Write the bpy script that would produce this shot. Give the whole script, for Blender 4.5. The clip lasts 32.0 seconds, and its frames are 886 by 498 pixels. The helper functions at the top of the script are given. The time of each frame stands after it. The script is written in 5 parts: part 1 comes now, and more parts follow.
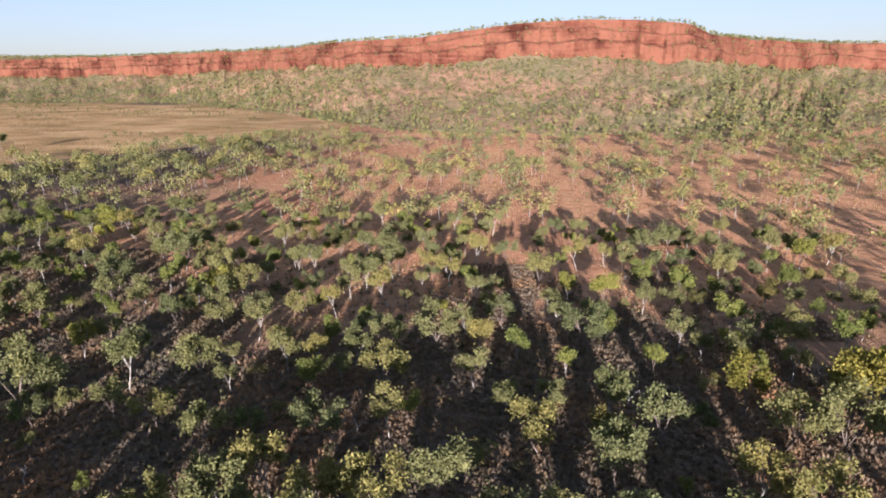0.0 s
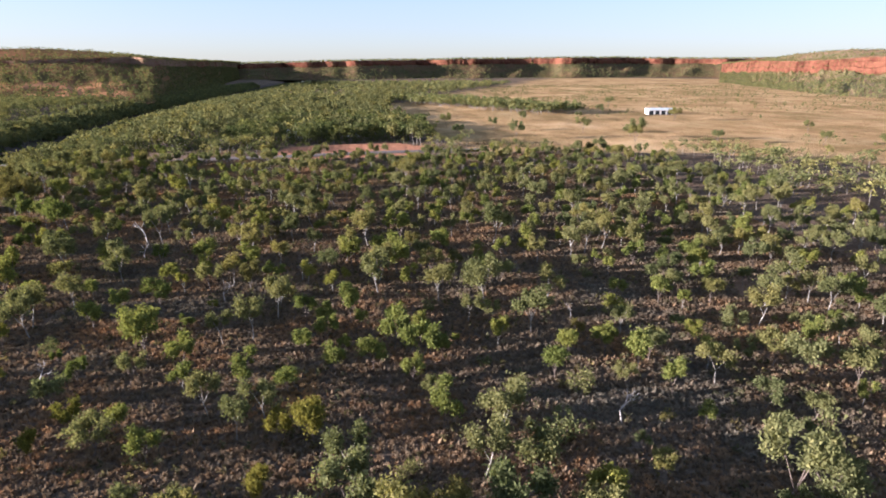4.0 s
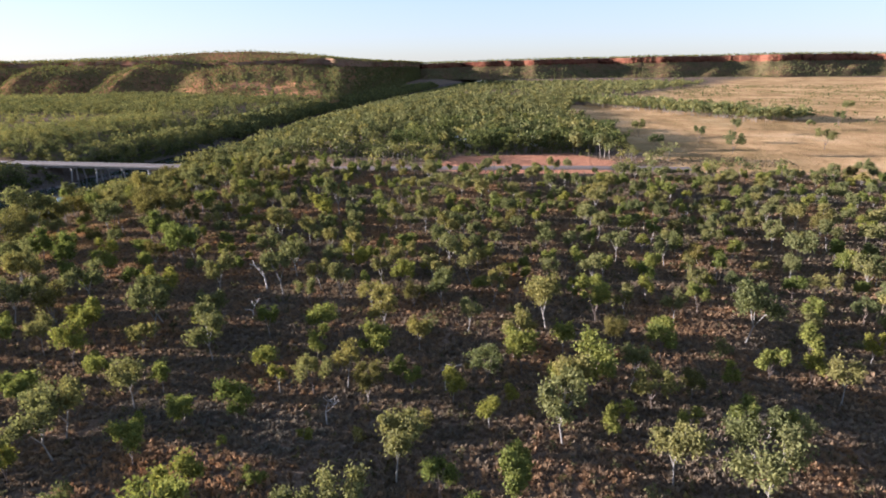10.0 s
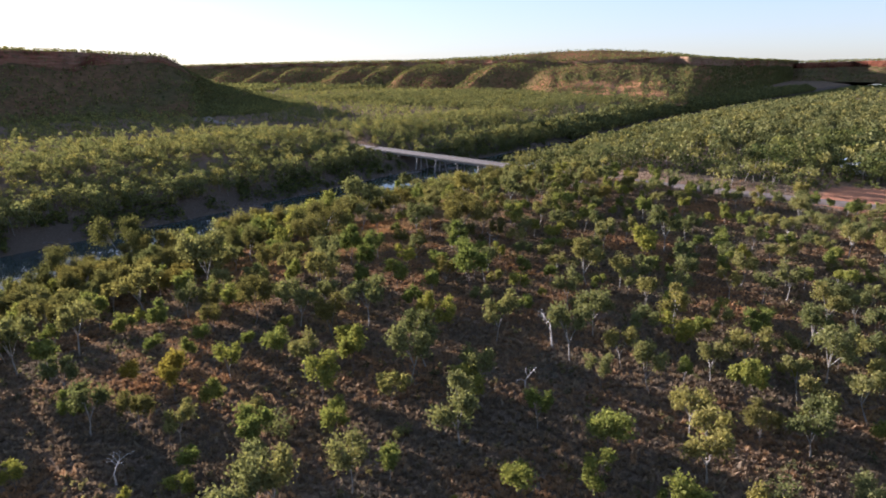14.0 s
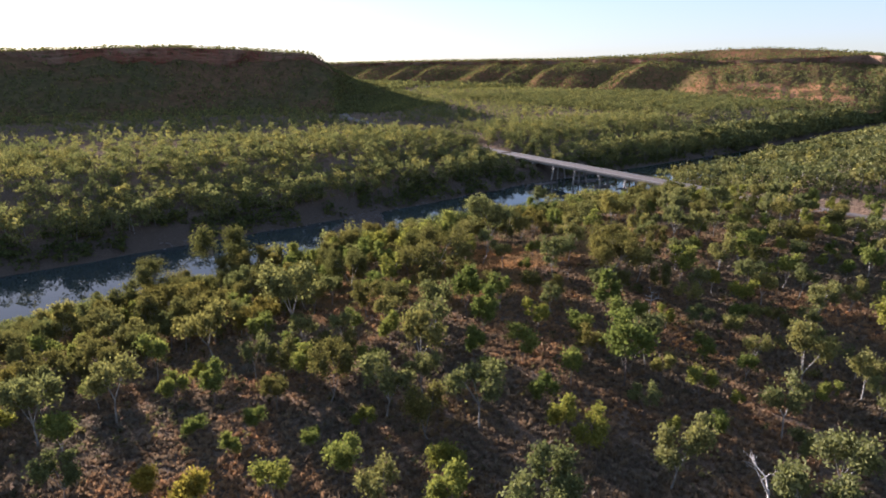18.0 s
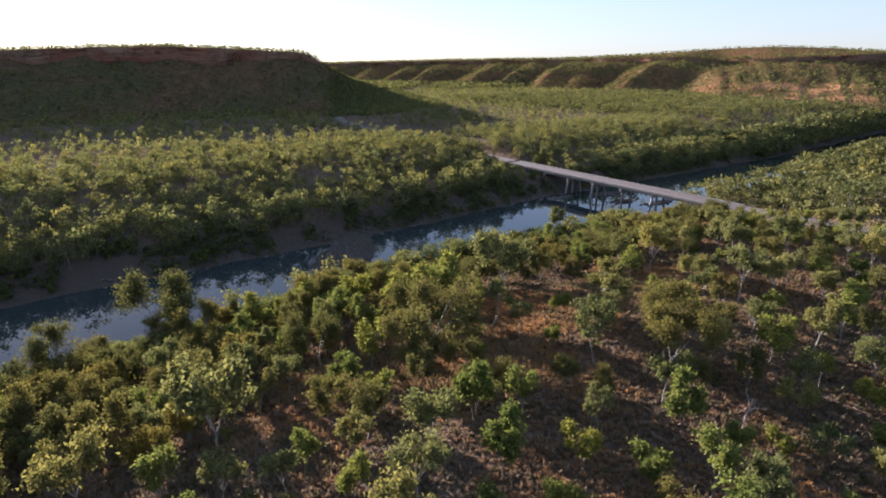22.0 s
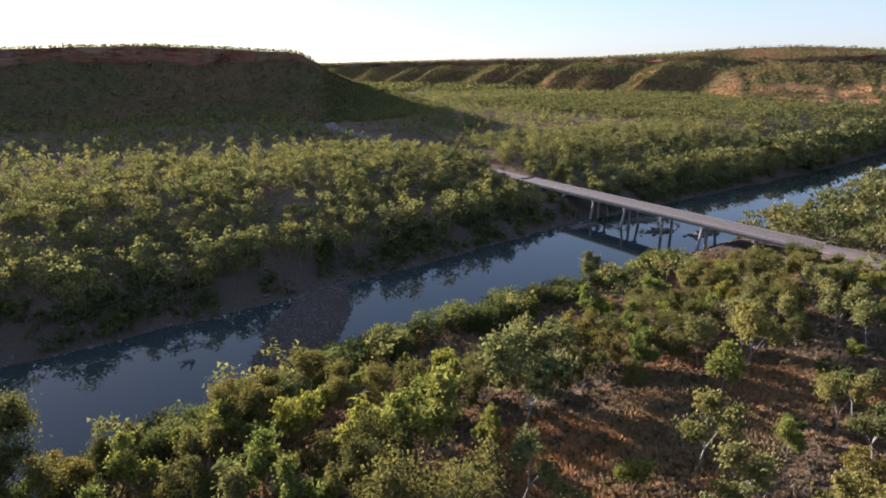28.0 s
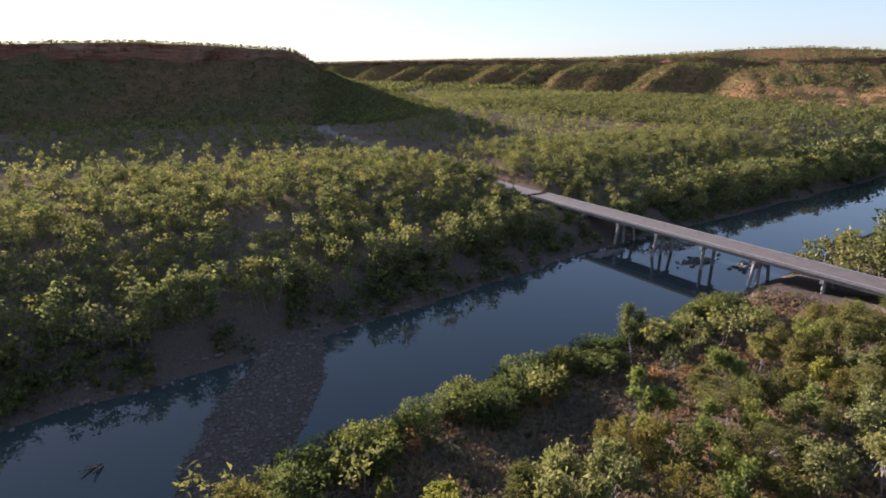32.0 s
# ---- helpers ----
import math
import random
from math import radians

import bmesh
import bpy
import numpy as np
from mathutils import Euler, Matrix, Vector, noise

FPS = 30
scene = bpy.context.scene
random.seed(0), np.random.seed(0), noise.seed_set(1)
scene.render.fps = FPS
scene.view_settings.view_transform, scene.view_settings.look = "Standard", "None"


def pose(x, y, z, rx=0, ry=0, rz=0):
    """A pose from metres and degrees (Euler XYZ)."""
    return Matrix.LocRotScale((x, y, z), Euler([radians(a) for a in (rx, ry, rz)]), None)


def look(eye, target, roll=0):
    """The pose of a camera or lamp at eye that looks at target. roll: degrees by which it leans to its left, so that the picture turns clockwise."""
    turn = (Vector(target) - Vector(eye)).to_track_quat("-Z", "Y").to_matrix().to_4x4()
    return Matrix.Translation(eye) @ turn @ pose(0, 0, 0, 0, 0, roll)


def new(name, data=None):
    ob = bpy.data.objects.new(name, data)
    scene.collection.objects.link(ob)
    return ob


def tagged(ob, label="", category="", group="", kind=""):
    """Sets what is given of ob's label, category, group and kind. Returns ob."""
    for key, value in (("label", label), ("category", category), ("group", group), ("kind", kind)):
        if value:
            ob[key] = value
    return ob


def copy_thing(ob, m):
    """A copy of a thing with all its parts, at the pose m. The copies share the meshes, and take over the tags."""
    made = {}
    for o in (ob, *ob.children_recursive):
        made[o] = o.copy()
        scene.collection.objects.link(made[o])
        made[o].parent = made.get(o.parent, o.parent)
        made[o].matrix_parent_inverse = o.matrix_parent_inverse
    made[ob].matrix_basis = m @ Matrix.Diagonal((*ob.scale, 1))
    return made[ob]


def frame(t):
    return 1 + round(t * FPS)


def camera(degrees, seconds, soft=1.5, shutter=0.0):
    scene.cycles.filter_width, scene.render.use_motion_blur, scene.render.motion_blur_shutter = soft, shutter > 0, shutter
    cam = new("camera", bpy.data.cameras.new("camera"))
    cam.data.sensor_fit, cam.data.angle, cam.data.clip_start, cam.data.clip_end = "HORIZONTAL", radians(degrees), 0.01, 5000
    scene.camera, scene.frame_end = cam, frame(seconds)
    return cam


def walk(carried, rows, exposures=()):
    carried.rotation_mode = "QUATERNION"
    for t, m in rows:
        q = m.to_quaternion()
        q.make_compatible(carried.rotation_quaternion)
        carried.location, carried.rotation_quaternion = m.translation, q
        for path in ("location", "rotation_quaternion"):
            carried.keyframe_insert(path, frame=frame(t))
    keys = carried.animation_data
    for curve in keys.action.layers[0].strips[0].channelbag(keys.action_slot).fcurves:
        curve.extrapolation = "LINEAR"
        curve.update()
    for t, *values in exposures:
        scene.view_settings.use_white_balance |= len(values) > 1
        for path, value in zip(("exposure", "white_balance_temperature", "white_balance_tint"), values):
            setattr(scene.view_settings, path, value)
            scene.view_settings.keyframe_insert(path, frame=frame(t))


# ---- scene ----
cam = camera(75.11, 32.0, soft=1.8)

# seconds, eye x y z, tilt from straight down, lean, heading
PATH = [
    (0, -0.00, 0.00, 39.78, 72.51, -0.51, 9.45),
    (0.5, -1.31, 2.55, 39.92, 72.51, -0.17, 21.53),
    (1, -2.89, 5.01, 39.99, 72.55, -0.09, 32.78),
    (1.5, -4.85, 7.30, 40.03, 72.58, -0.01, 44.33),
    (2, -7.17, 9.31, 40.07, 72.53, 0.01, 55.15),
    (2.5, -9.82, 10.91, 40.10, 72.53, -0.00, 65.58),
    (3, -12.71, 12.12, 40.07, 72.45, -0.04, 73.88),
    (3.5, -15.83, 12.98, 40.03, 72.43, -0.05, 78.95),
    (4, -19.12, 13.54, 40.00, 72.45, -0.11, 83.79),
    (4.5, -22.49, 13.92, 39.98, 72.47, -0.17, 88.55),
    (6.5, -36.71, 13.43, 39.97, 72.37, -0.22, 100.40),
    (7, -40.53, 12.86, 39.98, 72.39, -0.30, 100.45),
    (7.5, -44.36, 12.27, 39.97, 72.42, -0.33, 100.45),
    (8, -48.16, 11.68, 39.97, 72.44, -0.31, 100.50),
    (8.5, -51.91, 11.11, 39.97, 72.45, -0.36, 100.53),
    (9, -55.63, 10.57, 39.99, 72.45, -0.39, 100.57),
    (9.5, -59.33, 10.05, 40.00, 72.46, -0.42, 100.61),
    (10, -63.00, 9.52, 40.00, 72.46, -0.49, 100.62),
    (10.5, -66.62, 8.96, 40.01, 72.46, -0.47, 100.62),
    (11, -70.13, 8.29, 40.03, 72.50, -0.49, 100.81),
    (11.5, -73.52, 7.44, 40.05, 72.52, -0.44, 105.50),
    (12, -76.76, 6.36, 40.08, 72.53, -0.50, 112.01),
    (12.5, -79.85, 4.92, 40.07, 72.56, -0.40, 119.72),
    (13, -82.83, 3.15, 40.07, 72.56, -0.33, 128.05),
    (13.5, -85.72, 1.16, 40.10, 72.53, -0.23, 133.79),
    (14, -88.49, -1.03, 40.20, 72.53, -0.20, 132.72),
    (14.5, -91.11, -3.41, 40.31, 72.57, -0.19, 125.90),
    (15, -93.57, -5.91, 40.39, 72.53, -0.17, 132.73),
    (15.5, -96.02, -8.39, 40.41, 72.45, 0.14, 145.07),
    (17.5, -105.26, -19.79, 40.01, 72.41, 0.16, 145.74),
    (18, -107.56, -23.10, 39.98, 72.40, 0.19, 145.75),
    (18.5, -109.89, -26.47, 39.97, 72.38, 0.21, 145.77),
    (19, -112.24, -29.88, 39.98, 72.38, 0.22, 145.77),
    (19.5, -114.60, -33.27, 40.01, 72.36, 0.21, 145.82),
    (20, -116.97, -36.64, 40.01, 72.35, 0.19, 145.83),
    (20.5, -119.31, -39.95, 40.00, 72.35, 0.16, 145.86),
    (21, -121.62, -43.20, 39.96, 72.35, 0.15, 145.88),
    (21.5, -123.90, -46.37, 39.93, 72.35, 0.14, 145.91),
    (22, -126.16, -49.47, 39.91, 72.36, 0.10, 145.96),
    (22.5, -128.45, -52.51, 39.92, 72.39, 0.12, 145.97),
    (23, -130.78, -55.53, 39.94, 72.38, 0.14, 145.98),
    (23.5, -133.15, -58.58, 39.98, 72.42, 0.17, 146.02),
    (24, -135.47, -61.67, 40.00, 72.42, 0.12, 146.09),
    (24.5, -137.72, -64.76, 39.97, 72.43, 0.08, 146.16),
    (25, -139.89, -67.82, 39.91, 72.42, -0.01, 146.21),
    (25.5, -142.01, -70.83, 39.84, 72.42, -0.03, 146.27),
    (27.5, -149.71, -81.79, 39.82, 72.45, 0.02, 146.38),
    (28, -151.68, -84.72, 39.82, 72.45, 0.01, 146.38),
    (28.5, -153.69, -87.71, 39.83, 72.44, 0.05, 146.39),
    (29, -155.75, -90.77, 39.85, 72.45, 0.08, 146.41),
    (29.5, -157.86, -93.91, 39.85, 72.44, 0.14, 146.40),
    (30, -159.98, -97.10, 39.85, 72.43, 0.16, 146.41),
    (30.5, -162.13, -100.32, 39.85, 72.41, 0.21, 146.42),
    (31, -164.29, -103.57, 39.84, 72.40, 0.27, 146.42),
    (31.5, -166.45, -106.84, 39.86, 72.38, 0.33, 146.43),
    (32, -168.61, -110.12, 39.88, 72.39, 0.36, 146.43),
]


def eye_pose(x, y, z, tilt, lean, heading):
    return pose(x, y, z, 0, 0, heading) @ pose(0, 0, 0, tilt, 0, 0) @ pose(0, 0, 0, 0, 0, lean)


walk(cam, [(row[0], eye_pose(*row[1:])) for row in PATH], [(0.0, 2.62), (2.0, 2.76), (4.0, 2.92), (8.0, 2.98), (13.0, 2.93), (24.0, 2.9), (32.0, 2.86)])
# --- path end ---

# ---------------------------------------------------------------- sky and sun
SUN_BEARING, SUN_HEIGHT = 184.0, 8.8  # degrees, turned left from +y; above the horizon


def bearing(b, d, ref=(0.0, 0.0)):
    a = radians(b)
    return ref[0] - math.sin(a) * d, ref[1] + math.cos(a) * d


world = bpy.data.worlds.new("sky")
scene.world = world
world.use_nodes = True
wn = world.node_tree.nodes
sky = wn.new("ShaderNodeTexSky")
sky.sky_type = "NISHITA"
sky.sun_disc = False
sky.sun_elevation = radians(SUN_HEIGHT)
sky.sun_rotation = radians(-SUN_BEARING)
sky.air_density, sky.dust_density, sky.ozone_density = 1.0, 0.5, 1.8
wn["Background"].inputs["Strength"].default_value = 0.067
even = wn.new("ShaderNodeGamma")  # dry-season haze evens the sky out
even.inputs["Gamma"].default_value = 0.42
haze = wn.new("ShaderNodeHueSaturation")
haze.inputs["Saturation"].default_value = 1.1
world.node_tree.links.new(sky.outputs[0], even.inputs["Color"])
world.node_tree.links.new(even.outputs[0], haze.inputs["Color"])
world.node_tree.links.new(haze.outputs[0], wn["Background"].inputs["Color"])

sun = new("sun", bpy.data.lights.new("sun", "SUN"))
sun.data.energy = 3.4
sun.data.angle = radians(0.6)
sun.data.color = (1.0, 0.85, 0.67)
sx, sy = bearing(SUN_BEARING, 1.0)
sun.matrix_world = look((sx * 300, sy * 300, 300 * math.tan(radians(SUN_HEIGHT))), (0, 0, 0))
scene.view_settings.exposure = 2.5
scene.view_settings.use_white_balance = True
scene.view_settings.white_balance_temperature = 5200
scene.view_settings.white_balance_tint = 22

# ---------------------------------------------------------------- noise on arrays
RNG = np.random.default_rng(11)


def lattice(ix, iy, seed):
    n = (ix.astype(np.int64) * 374761393 + iy.astype(np.int64) * 668265263 + seed * 982451653) & 0xFFFFFFFF
    n = ((n ^ (n >> 13)) * 1274126177) & 0xFFFFFFFF
    n = n ^ (n >> 16)
    return (n & 0xFFFF) / 65535.0


def vnoise(x, y, seed=0):
    """Smooth noise from 0 to 1."""
    x, y = np.asarray(x, float), np.asarray(y, float)
    ix, iy = np.floor(x), np.floor(y)
    fx, fy = x - ix, y - iy
    fx, fy = fx * fx * (3 - 2 * fx), fy * fy * (3 - 2 * fy)
    a, b = lattice(ix, iy, seed), lattice(ix + 1, iy, seed)
    c, d = lattice(ix, iy + 1, seed), lattice(ix + 1, iy + 1, seed)
    return (a * (1 - fx) + b * fx) * (1 - fy) + (c * (1 - fx) + d * fx) * fy


def fbm(x, y, seed=0, octaves=4):
    """Noise at several scales, about -0.5 to 0.5."""
    total, amp, norm = 0.0, 1.0, 0.0
    for k in range(octaves):
        total = total + amp * (vnoise(np.asarray(x) * 2 ** k, np.asarray(y) * 2 ** k, seed + 17 * k) - 0.5)
        norm += amp
        amp *= 0.5
    return total / norm


def smooth(a, b, x):
    t = np.clip((np.asarray(x, float) - a) / (b - a), 0, 1)
    return t * t * (3 - 2 * t)


# ---------------------------------------------------------------- the lie of the land
WATER = -13.0
NEAR_SHORE = ([-5000, -1500, -700, -456, -417, -350, -280, -245, -195, -163, -130, 0, 400, 1500],
              [-245, -228, -206, -191, -188, -183, -178, -177, -177, -169, -162, -150, -120, -60])
FAR_SHORE = ([-5000, -1500, -700, -500, -300, -240, -200, -170, -130, 0, 400, 1500],
             [-300, -285, -250, -228, -223, -216, -212, -209, -207, -200, -172, -110])
ROAD_Y = [-5000, -1500, -846, -640, -549, -505, -469, -400, -330, -264, -150, -110, -65, -24, 20, 120, 340, 700]
ROAD_X = [-4300, -1150, -592, -415, -352, -328, -314, -312, -313, -313, -313, -306, -300, -300, -306, -312, -330, -380]
ROAD_Z = [0, 0, 0, 0, 0, 0, -0.6, -2.2, -4.2, -5.0, -5.0, -3.2, -1.2, -0.2, 0, 0, 0, 0]


def shore_near(x):
    return np.interp(x, *NEAR_SHORE) + 3.0 * fbm(np.asarray(x) / 22, 0.3, 5)


def shore_far(x):
    return np.interp(x, *FAR_SHORE) + 3.5 * fbm(np.asarray(x) / 18, 7.3, 6)


def road_x(y):
    return np.interp(y, ROAD_Y, ROAD_X)


def road_z(y):
    return np.interp(y, ROAD_Y, ROAD_Z)


def bar_mask(x, y):
    """Above 0 on the stony bar that lies across the river."""
    u = (np.asarray(y, float) + 174) / -40.0
    axis = -177 - 25 * u
    half = 7.0 + 4.5 * np.sin(np.clip(u, 0, 1) * 3.1) + 5.0 * fbm(np.asarray(y) / 6, np.asarray(x) / 9, 9)
    edge = 1 - np.abs(np.asarray(x) - axis) / half
    return np.minimum(edge, np.minimum((u + 0.25) * 3, (1.06 - u) * 4))


def height(x, y):
    x, y = np.asarray(x, float), np.asarray(y, float)
    plain = 1.1 * fbm(x / 90, y / 90, 1) + 0.35 * fbm(x / 14, y / 14, 2)
    n = y - shore_near(x)
    f = shore_far(x) - y
    near = -13.0 + 3.0 * smooth(0, 7, n) + 10.0 * smooth(5, 85, n)
    far = -13.0 + 1.6 * smooth(0, 7, f) + 4.4 * smooth(5, 17, f) + 7.0 * smooth(14, 75, f)
    bed = -13.0 - 1.8 * smooth(0, 5, np.minimum(-n, -f))
    z = np.where(n > 0, near, np.where(f > 0, far, bed))
    z = z + plain * smooth(-13.2, -6, z)
    b = bar_mask(x, y)
    z = np.where((n < 6) & (f < 8), np.maximum(z, -13.5 + 0.9 * smooth(-0.2, 0.5, b) + 0.35 * fbm(x / 3, y / 3, 4)), z)
    # the road's cutting and bank
    off = np.abs(x - road_x(y))
    rz = road_z(y) - 0.25
    span = smooth(-268, -262, y) * (1 - smooth(-152, -146, y))
    w = (1 - smooth(5, 16, off)) * (1 - span)
    z = z * (1 - w) + rz * w
    under = span * (1 - smooth(6, 16, off))
    return np.where(under > 0, np.minimum(z, z * (1 - under) + (road_z(y) - 2.2) * under), z)


# ---------------------------------------------------------------- mesh helpers
def soup(name, verts, faces, smooth_shade=False, tint=None):
    """A mesh from arrays: verts (n, 3); faces (m, 3) or (m, 4)."""
    verts, faces = np.asarray(verts, np.float32), np.asarray(faces, np.int32)
    me = bpy.data.meshes.new(name)
    me.vertices.add(len(verts))
    me.vertices.foreach_set("co", verts.ravel())
    m, k = faces.shape
    me.loops.add(m * k)
    me.loops.foreach_set("vertex_index", faces.ravel())
    me.polygons.add(m)
    me.polygons.foreach_set("loop_start", np.arange(0, m * k, k, dtype=np.int32))
    me.polygons.foreach_set("use_smooth", np.full(m, smooth_shade))
    if tint is not None:
        at = me.attributes.new("tint", "FLOAT", "POINT")
        at.data.foreach_set("value", np.asarray(tint, np.float32))
    me.update(calc_edges=True)
    return me


def mesh_part(name, me, material, parent=None, label=""):
    ob = new(name, me)
    if not me.materials:
        me.materials.append(material)
    if parent is not None:
        ob.parent = parent
    if label:
        tagged(ob, label)
    return ob


def part(name, bm, material, parent=None, label=""):
    me = bpy.data.meshes.new(name)
    bm.to_mesh(me)
    bm.free()
    return mesh_part(name, me, material, parent, label)


def empty(name, m=None):
    ob = new(name)
    ob.empty_display_size = 0.5
    if m is not None:
        ob.matrix_world = m
    return ob


def box(bm, x0, y0, z0, x1, y1, z1, bevel=0.0):
    r = bmesh.ops.create_cube(bm, size=1.0)
    bmesh.ops.scale(bm, vec=(x1 - x0, y1 - y0, z1 - z0), verts=r["verts"])
    bmesh.ops.translate(bm, vec=((x0 + x1) / 2, (y0 + y1) / 2, (z0 + z1) / 2), verts=r["verts"])
    if bevel:
        es = list({e for v in r["verts"] for e in v.link_edges})
        bmesh.ops.bevel(bm, geom=es, offset=bevel, segments=1, affect="EDGES")
    return bm


def tube(p, q, r0, r1, sides=6):
    """Rings of a tapered limb from p to q: verts and quads."""
    p, q = np.asarray(p, float), np.asarray(q, float)
    d = q - p
    d = d / (np.linalg.norm(d) + 1e-9)
    a = np.cross(d, (0.3, 0.9, 0.1))
    a /= np.linalg.norm(a) + 1e-9
    b = np.cross(d, a)
    t = np.linspace(0, 2 * np.pi, sides, endpoint=False)
    ring = np.cos(t)[:, None] * a + np.sin(t)[:, None] * b
    v = np.vstack([p + ring * r0, q + ring * r1])
    i = np.arange(sides)
    j = (i + 1) % sides
    return v, np.stack([i, j, j + sides, i + sides], 1)


def merge(pieces):
    vs, fs, base = [], [], 0
    for v, f in pieces:
        vs.append(v)
        fs.append(f + base)
        base += len(v)
    return np.vstack(vs), np.vstack(fs)


def leaf_blades(centres, size, rng, droop=0.0):
    """One slender triangle per centre, turned at random: verts and faces."""
    n = len(centres)
    a = rng.normal(size=(n, 3))
    a[:, 2] -= droop
    a /= np.linalg.norm(a, axis=1)[:, None]
    b = np.cross(a, rng.normal(size=(n, 3)))
    b /= np.linalg.norm(b, axis=1)[:, None] + 1e-9
    s = size * rng.uniform(0.6, 1.3, n)[:, None]
    v = np.stack([centres - a * s * 0.8 - b * s * 0.62, centres - a * s * 0.8 + b * s * 0.62, centres + a * s * 1.2], 1).reshape(-1, 3)
    return v, np.arange(3 * n).reshape(n, 3)


def leaf_tris(centres, size, rng):
    n = len(centres)
    a, b = rng.normal(size=(n, 3)), rng.normal(size=(n, 3))
    a /= np.linalg.norm(a, axis=1)[:, None]
    b /= np.linalg.norm(b, axis=1)[:, None]
    s = (np.ones(n) * size * rng.uniform(0.7, 1.3, n))[:, None]
    v = np.stack([centres + a * s, centres - a * s * 0.5 + b * s * 0.8, centres - a * s * 0.5 - b * s * 0.8], 1).reshape(-1, 3)
    return v, np.arange(3 * n).reshape(n, 3)


# ---------------------------------------------------------------- materials
def material(name):
    m = bpy.data.materials.new(name)
    m.use_nodes = True
    nt = m.node_tree
    return m, nt, nt.nodes["Principled BSDF"]


def ramp_of(nt, source, stops):
    r = nt.nodes.new("ShaderNodeValToRGB")
    els = r.color_ramp.elements
    while len(els) < len(stops):
        els.new(0.5)
    for e, (p, c) in zip(els, stops):
        e.position, e.color = p, (*c, 1)
    nt.links.new(source, r.inputs["Fac"])
    return r.outputs["Color"]


def noise_of(nt, scale, detail=5.0, rough=0.6, stretch=None):
    tc = nt.nodes.new("ShaderNodeNewGeometry")
    src = tc.outputs["Position"]
    if stretch:
        mp = nt.nodes.new("ShaderNodeMapping")
        mp.inputs["Scale"].default_value = stretch
        nt.links.new(src, mp.inputs["Vector"])
        src = mp.outputs["Vector"]
    n = nt.nodes.new("ShaderNodeTexNoise")
    n.inputs["Scale"].default_value = scale
    n.inputs["Detail"].default_value = detail
    n.inputs["Roughness"].default_value = rough
    nt.links.new(src, n.inputs["Vector"])
    return n.outputs["Fac"]


def mix_of(nt, fac, a, b, mode="MIX"):
    m = nt.nodes.new("ShaderNodeMix")
    m.data_type, m.blend_type = "RGBA", mode
    for sock, val in (("Factor", fac),):
        if isinstance(val, (int, float)):
            m.inputs[0].default_value = val
        else:
            nt.links.new(val, m.inputs[0])
    for i, val in ((6, a), (7, b)):
        if isinstance(val, tuple):
            m.inputs[i].default_value = (*val, 1)
        else:
            nt.links.new(val, m.inputs[i])
    return m.outputs[2]


def bump_of(nt, bsdf, source, strength, distance):
    b = nt.nodes.new("ShaderNodeBump")
    b.inputs["Strength"].default_value = strength
    b.inputs["Distance"].default_value = distance
    nt.links.new(source, b.inputs["Height"])
    nt.links.new(b.outputs["Normal"], bsdf.inputs["Normal"])


def attribute(nt, name):
    a = nt.nodes.new("ShaderNodeAttribute")
    a.attribute_name = name
    return a.outputs["Fac"]


def math_of(nt, op, a, b):
    m = nt.nodes.new("ShaderNodeMath")
    m.operation = op
    m.use_clamp = True
    for i, v in enumerate((a, b)):
        if isinstance(v, (int, float)):
            m.inputs[i].default_value = v
        else:
            nt.links.new(v, m.inputs[i])
    return m.outputs[0]


